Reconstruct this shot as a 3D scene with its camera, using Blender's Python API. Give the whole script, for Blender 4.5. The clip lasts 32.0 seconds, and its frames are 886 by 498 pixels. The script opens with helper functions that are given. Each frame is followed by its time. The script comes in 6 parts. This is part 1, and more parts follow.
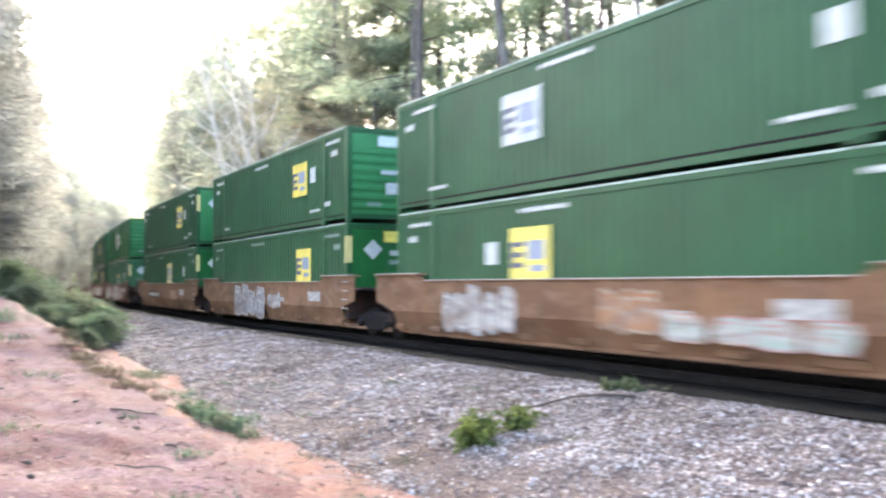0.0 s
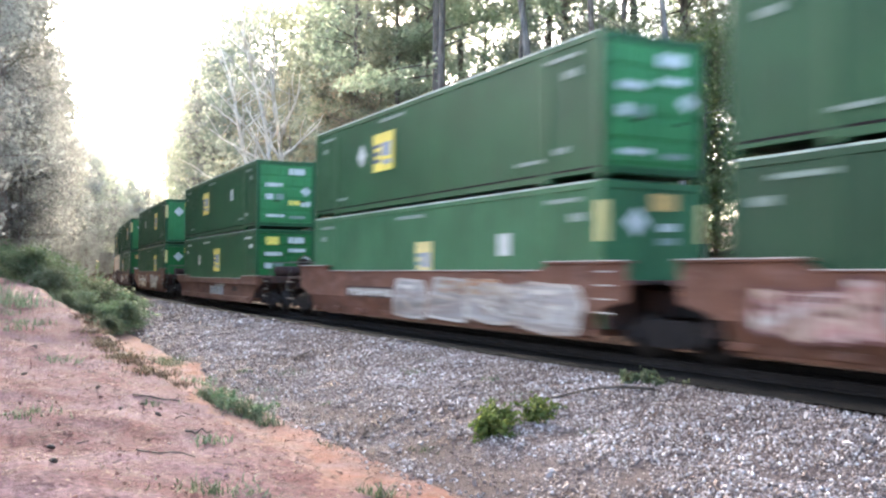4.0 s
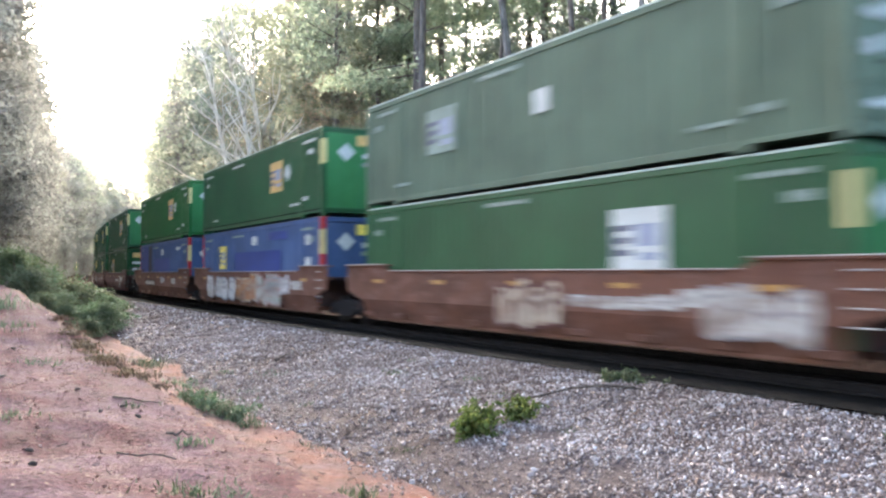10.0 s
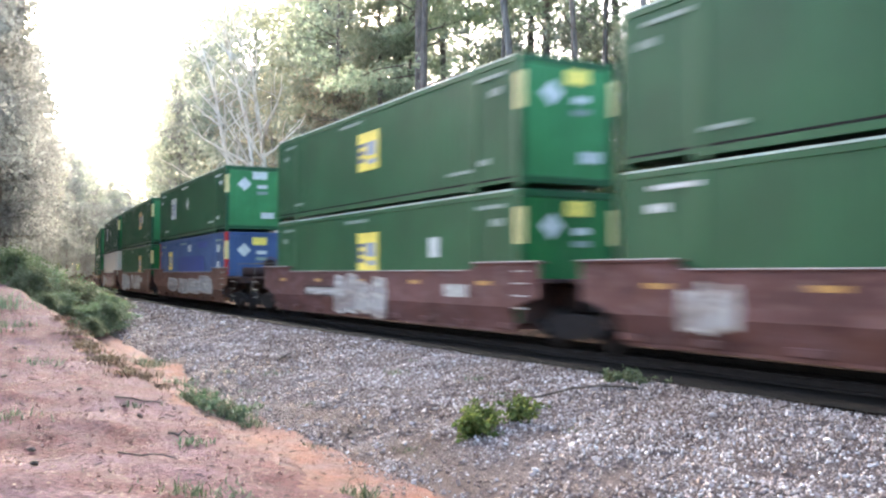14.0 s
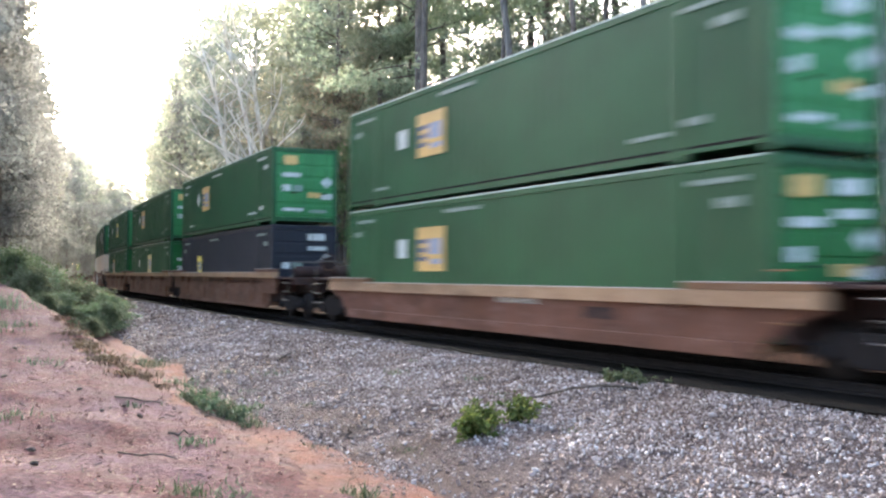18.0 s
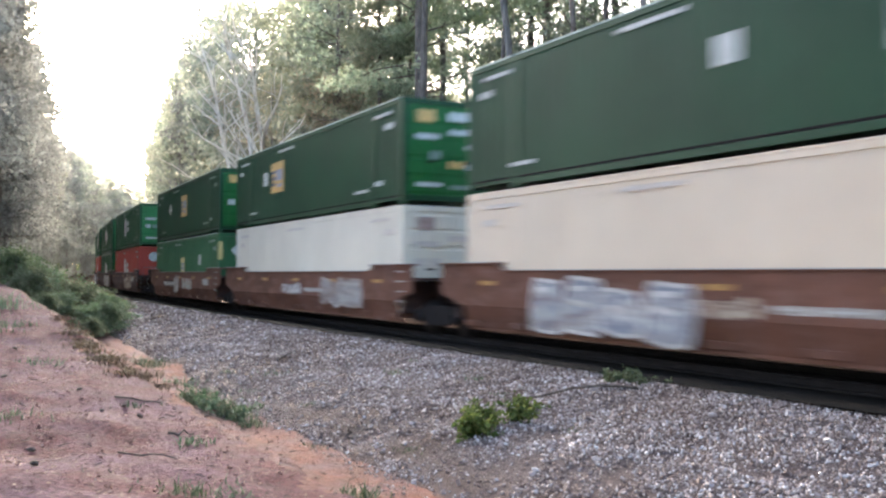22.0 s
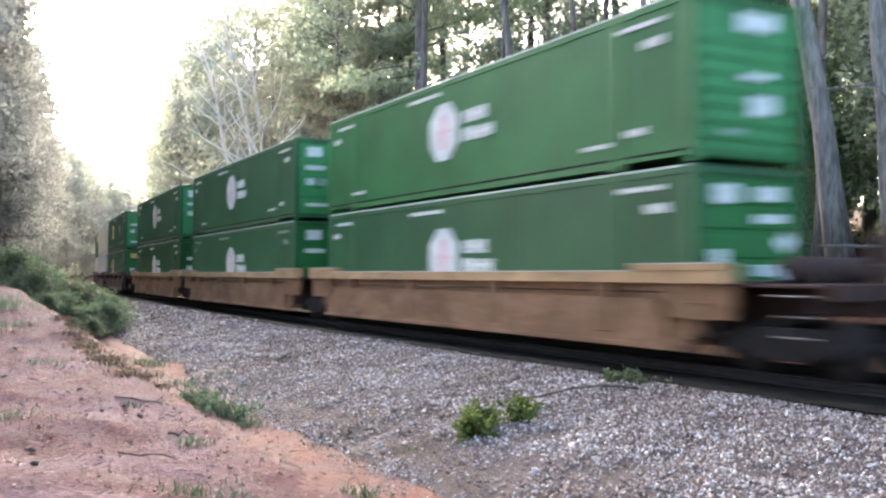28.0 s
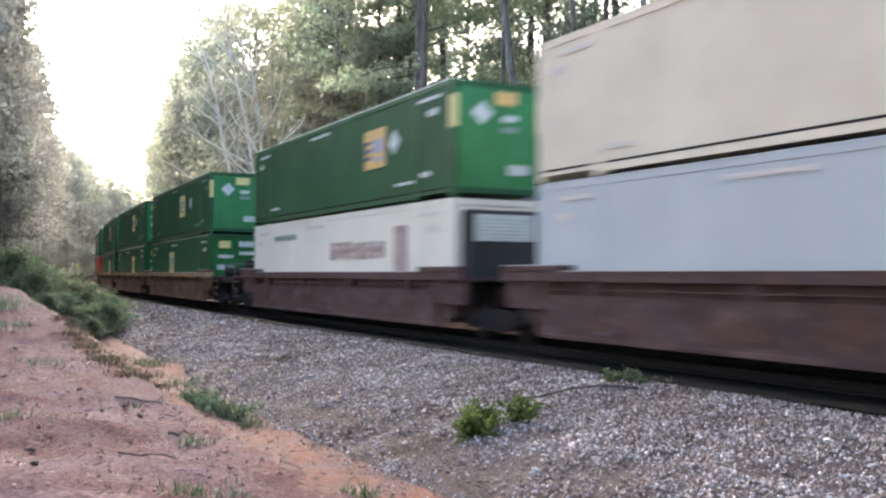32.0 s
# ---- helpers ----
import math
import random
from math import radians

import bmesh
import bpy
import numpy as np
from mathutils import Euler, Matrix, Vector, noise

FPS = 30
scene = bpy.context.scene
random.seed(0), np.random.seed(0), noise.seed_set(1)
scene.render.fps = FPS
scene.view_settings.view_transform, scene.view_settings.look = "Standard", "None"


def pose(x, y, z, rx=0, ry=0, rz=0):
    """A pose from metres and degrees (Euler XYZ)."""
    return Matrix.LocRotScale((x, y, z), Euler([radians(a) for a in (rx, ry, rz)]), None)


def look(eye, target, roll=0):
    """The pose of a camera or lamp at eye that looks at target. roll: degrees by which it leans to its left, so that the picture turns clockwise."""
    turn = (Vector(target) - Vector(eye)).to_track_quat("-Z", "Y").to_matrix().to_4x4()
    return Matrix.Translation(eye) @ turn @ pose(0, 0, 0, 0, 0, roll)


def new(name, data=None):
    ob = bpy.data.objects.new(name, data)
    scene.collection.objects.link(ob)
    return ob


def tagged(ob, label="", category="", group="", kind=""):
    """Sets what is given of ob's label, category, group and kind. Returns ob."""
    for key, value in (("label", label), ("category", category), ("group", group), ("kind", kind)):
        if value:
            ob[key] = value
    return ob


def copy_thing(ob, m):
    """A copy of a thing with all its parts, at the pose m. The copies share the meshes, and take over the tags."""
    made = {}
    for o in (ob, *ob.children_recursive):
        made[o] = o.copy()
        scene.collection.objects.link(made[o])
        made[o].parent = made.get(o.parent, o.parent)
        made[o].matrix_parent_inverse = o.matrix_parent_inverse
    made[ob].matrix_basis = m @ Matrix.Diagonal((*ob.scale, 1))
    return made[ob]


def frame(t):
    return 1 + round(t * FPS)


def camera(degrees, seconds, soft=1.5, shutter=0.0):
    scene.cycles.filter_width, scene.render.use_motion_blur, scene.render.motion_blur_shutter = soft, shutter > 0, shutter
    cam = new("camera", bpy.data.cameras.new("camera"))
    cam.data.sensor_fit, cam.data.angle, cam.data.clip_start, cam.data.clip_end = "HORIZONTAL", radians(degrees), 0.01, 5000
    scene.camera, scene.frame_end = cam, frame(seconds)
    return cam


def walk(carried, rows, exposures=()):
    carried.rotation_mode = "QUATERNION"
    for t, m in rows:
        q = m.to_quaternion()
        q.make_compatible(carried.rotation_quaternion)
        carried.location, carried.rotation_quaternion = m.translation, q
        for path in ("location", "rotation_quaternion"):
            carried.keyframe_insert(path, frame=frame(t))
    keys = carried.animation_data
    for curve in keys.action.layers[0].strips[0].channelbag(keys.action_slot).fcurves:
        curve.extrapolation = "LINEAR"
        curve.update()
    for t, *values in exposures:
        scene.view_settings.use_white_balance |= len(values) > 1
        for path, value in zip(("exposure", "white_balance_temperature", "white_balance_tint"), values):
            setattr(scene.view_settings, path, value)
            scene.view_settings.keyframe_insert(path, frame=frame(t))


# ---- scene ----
cam = camera(51.1, 32.0, soft=2.3, shutter=0.7)
PATH = [
    (0, pose(0, 0, 1.32, 92.191, 0.142, -29.136)),
    (0.5, pose(0, 0, 1.32, 92.062, 0.106, -34.324)),
    (1, pose(0, 0, 1.32, 91.572, 0.032, -38.115)),
    (1.5, pose(0, 0, 1.32, 91.179, 0.171, -39.882)),
    (2, pose(0, 0, 1.32, 91.15, 0.331, -39.737)),
    (2.5, pose(0, 0, 1.32, 91.199, 0.039, -39.394)),
    (3, pose(0, 0, 1.32, 91.349, -0.674, -35.628)),
    (3.5, pose(0, 0, 1.32, 91.495, -0.544, -29.105)),
    (4, pose(0, 0, 1.32, 91.589, -0.407, -27.904)),
    (4.5, pose(0, 0, 1.32, 91.599, -0.422, -28.087)),
    (6.5, pose(0, 0, 1.32, 91.605, -0.206, -28.992)),
    (7, pose(0, 0, 1.32, 91.596, -0.189, -29.101)),
    (7.5, pose(0, 0, 1.32, 91.595, -0.163, -29.146)),
    (8.5, pose(0, 0, 1.32, 91.596, -0.186, -29.117)),
    (9.5, pose(0, 0, 1.32, 91.594, -0.167, -29.066)),
    (11, pose(0, 0, 1.32, 91.594, -0.174, -28.992)),
    (12, pose(0, 0, 1.32, 91.594, -0.183, -28.945)),
    (14.5, pose(0, 0, 1.32, 91.594, -0.183, -28.945)),
    (20, pose(0, 0, 1.32, 91.594, -0.183, -28.945)),
    (32, pose(0, 0, 1.32, 91.594, -0.183, -28.945)),
]
walk(cam, PATH, [(0.0, 3.86), (3.0, 4.01), (4.0, 3.51), (7.0, 3.41), (8.0, 3.21), (10.0, 3.31), (12.0, 3.41), (13.0, 3.56), (14.0, 3.51), (17.0, 3.21), (18.0, 3.21), (19.0, 3.51), (21.0, 3.41), (22.0, 2.96), (23.0, 2.96), (24.0, 3.16), (28.0, 3.31), (30.0, 3.36), (31.0, 3.31), (32.0, 2.91)])

# ---- light ----
world = bpy.data.worlds.new("sky")
scene.world = world
world.use_nodes = True
wn = world.node_tree.nodes
sky = wn.new("ShaderNodeTexSky")
sky.sky_type = "NISHITA"
sky.sun_disc = False
sky.sun_elevation = radians(20)
sky.sun_rotation = radians(8)
sky.air_density = 0.75
sky.dust_density = 3.0
sky.ozone_density = 0.6
wn["Background"].inputs["Strength"].default_value = 0.15
world.node_tree.links.new(sky.outputs["Color"], wn["Background"].inputs["Color"])

sun_data = bpy.data.lights.new("sun", "SUN")
sun_data.energy, sun_data.angle, sun_data.color = 1.5, radians(24), (1.0, 0.95, 0.87)
sun = new("sun", sun_data)
sun.matrix_world = look((14, 100, 37), (0, 0, 0))

# ---- materials ----
def nodes_of(name):
    m = bpy.data.materials.new(name)
    m.use_nodes = True
    nt = m.node_tree
    return m, nt, nt.nodes["Principled BSDF"]


def noise_ramp(nt, scale, stops, detail=4.0, rough=0.6, coords="Object", stretch=None):
    """Noise through a colour ramp; stops are (position, colour)."""
    tc = nt.nodes.new("ShaderNodeTexCoord")
    out = tc.outputs[coords]
    if stretch:
        mp = nt.nodes.new("ShaderNodeMapping")
        mp.inputs["Scale"].default_value = stretch
        nt.links.new(out, mp.inputs["Vector"])
        out = mp.outputs["Vector"]
    n = nt.nodes.new("ShaderNodeTexNoise")
    n.inputs["Scale"].default_value = scale
    n.inputs["Detail"].default_value = detail
    n.inputs["Roughness"].default_value = rough
    nt.links.new(out, n.inputs["Vector"])
    r = nt.nodes.new("ShaderNodeValToRGB")
    els = r.color_ramp.elements
    while len(els) < len(stops):
        els.new(0.5)
    for e, (p, c) in zip(els, stops):
        e.position, e.color = 0.5 + (p - 0.5) * 0.6, (*c, 1)
    nt.links.new(n.outputs["Fac"], r.inputs["Fac"])
    return r.outputs["Color"], n.outputs["Fac"]


def mixed(nt, a, b, fac, mode="MIX"):
    mx = nt.nodes.new("ShaderNodeMix")
    mx.data_type, mx.blend_type = "RGBA", mode
    for sock, val in ((mx.inputs[6], a), (mx.inputs[7], b)):
        if isinstance(val, tuple):
            sock.default_value = (*val, 1)
        else:
            nt.links.new(val, sock)
    if isinstance(fac, float):
        mx.inputs[0].default_value = fac
    else:
        nt.links.new(fac, mx.inputs[0])
    return mx.outputs[2]


def bump(nt, bsdf, height, strength, distance):
    b = nt.nodes.new("ShaderNodeBump")
    b.inputs["Strength"].default_value, b.inputs["Distance"].default_value = strength, distance
    nt.links.new(height, b.inputs["Height"])
    nt.links.new(b.outputs["Normal"], bsdf.inputs["Normal"])


def scaled(c, k):
    return tuple(min(1.0, v * k) for v in c)


def painted(name, colour, rough=0.45, dirt=0.35, rust=0.0, wear=0.0, fade=0.16):
    """Weathered paint on steel: fading, run-down streaks, and rust where the paint is gone."""
    m, nt, b = nodes_of(name)
    base, fac = noise_ramp(nt, 0.55, [(0.25, scaled(colour, 1 - fade)), (0.75, scaled(colour, 1 + fade))])
    st, sf = noise_ramp(nt, 1.0, [(0.45, (0, 0, 0)), (0.8, (1, 1, 1))], stretch=(1.0, 5.0, 0.35))
    base = mixed(nt, base, tuple(v * 0.5 + 0.02 for v in colour), mixed(nt, (0, 0, 0), st, dirt))
    if wear > 0:
        dk, df = noise_ramp(nt, 0.9, [(0.45, (0, 0, 0)), (0.7, (1, 1, 1))], detail=8.0, rough=0.65, stretch=(1.0, 0.8, 1.6))
        base = mixed(nt, base, scaled(colour, 0.42), mixed(nt, (0, 0, 0), dk, wear))
        lt, lf = noise_ramp(nt, 2.1, [(0.5, (0, 0, 0)), (0.85, (1, 1, 1))], detail=8.0, rough=0.7, stretch=(1.0, 0.6, 1.5))
        base = mixed(nt, base, tuple(min(1.0, v * 1.2 + 0.09) for v in colour), mixed(nt, (0, 0, 0), lt, wear * 0.8))
    if rust > 0:
        rc, rf = noise_ramp(nt, 1.7, [(0.5, (0, 0, 0)), (0.7, (1, 1, 1))], detail=8.0, rough=0.7)
        base = mixed(nt, base, (0.15, 0.06, 0.03), mixed(nt, (0, 0, 0), rc, rust))
    nt.links.new(base, b.inputs["Base Color"])
    b.inputs["Roughness"].default_value = rough + 0.05
    b.inputs["Specular IOR Level"].default_value = 0.2
    fine, ff = noise_ramp(nt, 30.0, [(0, (0, 0, 0)), (1, (1, 1, 1))])
    bump(nt, b, ff, 0.12, 0.004)
    return m


def plain(name, colour, rough=0.6, metal=0.0, vary=0.15, scale=3.0):
    m, nt, b = nodes_of(name)
    base, fac = noise_ramp(nt, scale, [(0.25, scaled(colour, 1 - vary)), (0.75, scaled(colour, 1 + vary))])
    nt.links.new(base, b.inputs["Base Color"])
    b.inputs["Roughness"].default_value, b.inputs["Metallic"].default_value = rough, metal
    b.inputs["Specular IOR Level"].default_value = 0.5 if rough < 0.7 else 0.08
    return m


def leafy(name, a, b_, c, through_light=0.35):
    """Leaves: three tones, one per leaf, with light let through."""
    m, nt, b = nodes_of(name)
    g = nt.nodes.new("ShaderNodeNewGeometry")
    r = nt.nodes.new("ShaderNodeValToRGB")
    r.color_ramp.elements[0].color, r.color_ramp.elements[1].color = (*a, 1), (*c, 1)
    e = r.color_ramp.elements.new(0.55)
    e.color = (*b_, 1)
    nt.links.new(g.outputs["Random Per Island"], r.inputs["Fac"])
    oi = nt.nodes.new("ShaderNodeObjectInfo")
    hs = nt.nodes.new("ShaderNodeHueSaturation")
    mr = nt.nodes.new("ShaderNodeMapRange")
    mr.inputs["To Min"].default_value, mr.inputs["To Max"].default_value = 0.46, 0.52
    nt.links.new(oi.outputs["Random"], mr.inputs["Value"])
    nt.links.new(mr.outputs["Result"], hs.inputs["Hue"])
    mv = nt.nodes.new("ShaderNodeMapRange")
    mv.inputs["To Min"].default_value, mv.inputs["To Max"].default_value = 0.75, 1.3
    nt.links.new(oi.outputs["Random"], mv.inputs["Value"])
    nt.links.new(mv.outputs["Result"], hs.inputs["Value"])
    nt.links.new(r.outputs["Color"], hs.inputs["Color"])
    nt.links.new(hs.outputs["Color"], b.inputs["Base Color"])
    b.inputs["Roughness"].default_value = 0.7
    b.inputs["Specular IOR Level"].default_value = 0.15
    t = nt.nodes.new("ShaderNodeBsdfTranslucent")
    nt.links.new(mixed(nt, hs.outputs["Color"], (1.7, 1.65, 1.6), 1.0, "MULTIPLY"), t.inputs["Color"])
    mx = nt.nodes.new("ShaderNodeMixShader")
    mx.inputs["Fac"].default_value = through_light
    nt.links.new(b.outputs["BSDF"], mx.inputs[1])
    nt.links.new(t.outputs["BSDF"], mx.inputs[2])
    nt.links.new(mx.outputs["Shader"], nt.nodes["Material Output"].inputs["Surface"])
    return m


def bark(name, lo, hi):
    m, nt, b = nodes_of(name)
    base, fac = noise_ramp(nt, 3.0, [(0.3, lo), (0.7, hi)], detail=8.0, stretch=(3, 3, 0.6))
    nt.links.new(base, b.inputs["Base Color"])
    b.inputs["Roughness"].default_value = 0.9
    bump(nt, b, fac, 0.8, 0.05)
    return m


def earth(name, stops, fine_stops, scale, fine_scale, relief, patches=None):
    m, nt, b = nodes_of(name)
    big, bf = noise_ramp(nt, scale, stops, detail=6.0)
    fine, ff = noise_ramp(nt, fine_scale, fine_stops, detail=6.0, rough=0.7)
    tone = mixed(nt, big, fine, 0.75, "MULTIPLY")
    if patches:
        mask, mf = noise_ramp(nt, patches[0], [(0.5, (0, 0, 0)), (0.75, (1, 1, 1))], detail=7.0, rough=0.7, stretch=(1.0, 0.6, 1.0))
        tone = mixed(nt, tone, patches[1], mixed(nt, (0, 0, 0), mask, patches[2]))
    nt.links.new(tone, b.inputs["Base Color"])
    b.inputs["Roughness"].default_value = 0.95
    b.inputs["Specular IOR Level"].default_value = 0.12
    bump(nt, b, ff, 0.9, relief)
    return m


def pebbly(name, stops):
    """Crushed stone: one tone for each stone."""
    m, nt, b = nodes_of(name)
    g = nt.nodes.new("ShaderNodeNewGeometry")
    r = nt.nodes.new("ShaderNodeValToRGB")
    els = r.color_ramp.elements
    while len(els) < len(stops):
        els.new(0.5)
    for e, (p, c) in zip(els, stops):
        e.position, e.color = p, (*c, 1)
    oi = nt.nodes.new("ShaderNodeObjectInfo")
    add = nt.nodes.new("ShaderNodeMath")
    add.operation = "ADD"
    nt.links.new(g.outputs["Random Per Island"], add.inputs[0])
    nt.links.new(oi.outputs["Random"], add.inputs[1])
    fr = nt.nodes.new("ShaderNodeMath")
    fr.operation = "FRACT"
    nt.links.new(add.outputs[0], fr.inputs[0])
    nt.links.new(fr.outputs[0], r.inputs["Fac"])
    patch, pf = noise_ramp(nt, 0.45, [(0.35, (0.86, 0.76, 0.73)), (0.65, (1.2, 1.16, 1.2))], detail=3.0)
    nt.links.new(mixed(nt, r.outputs["Color"], patch, 0.85, "MULTIPLY"), b.inputs["Base Color"])
    b.inputs["Roughness"].default_value = 0.85
    return m


GREEN = (0.0185, 0.085, 0.033)
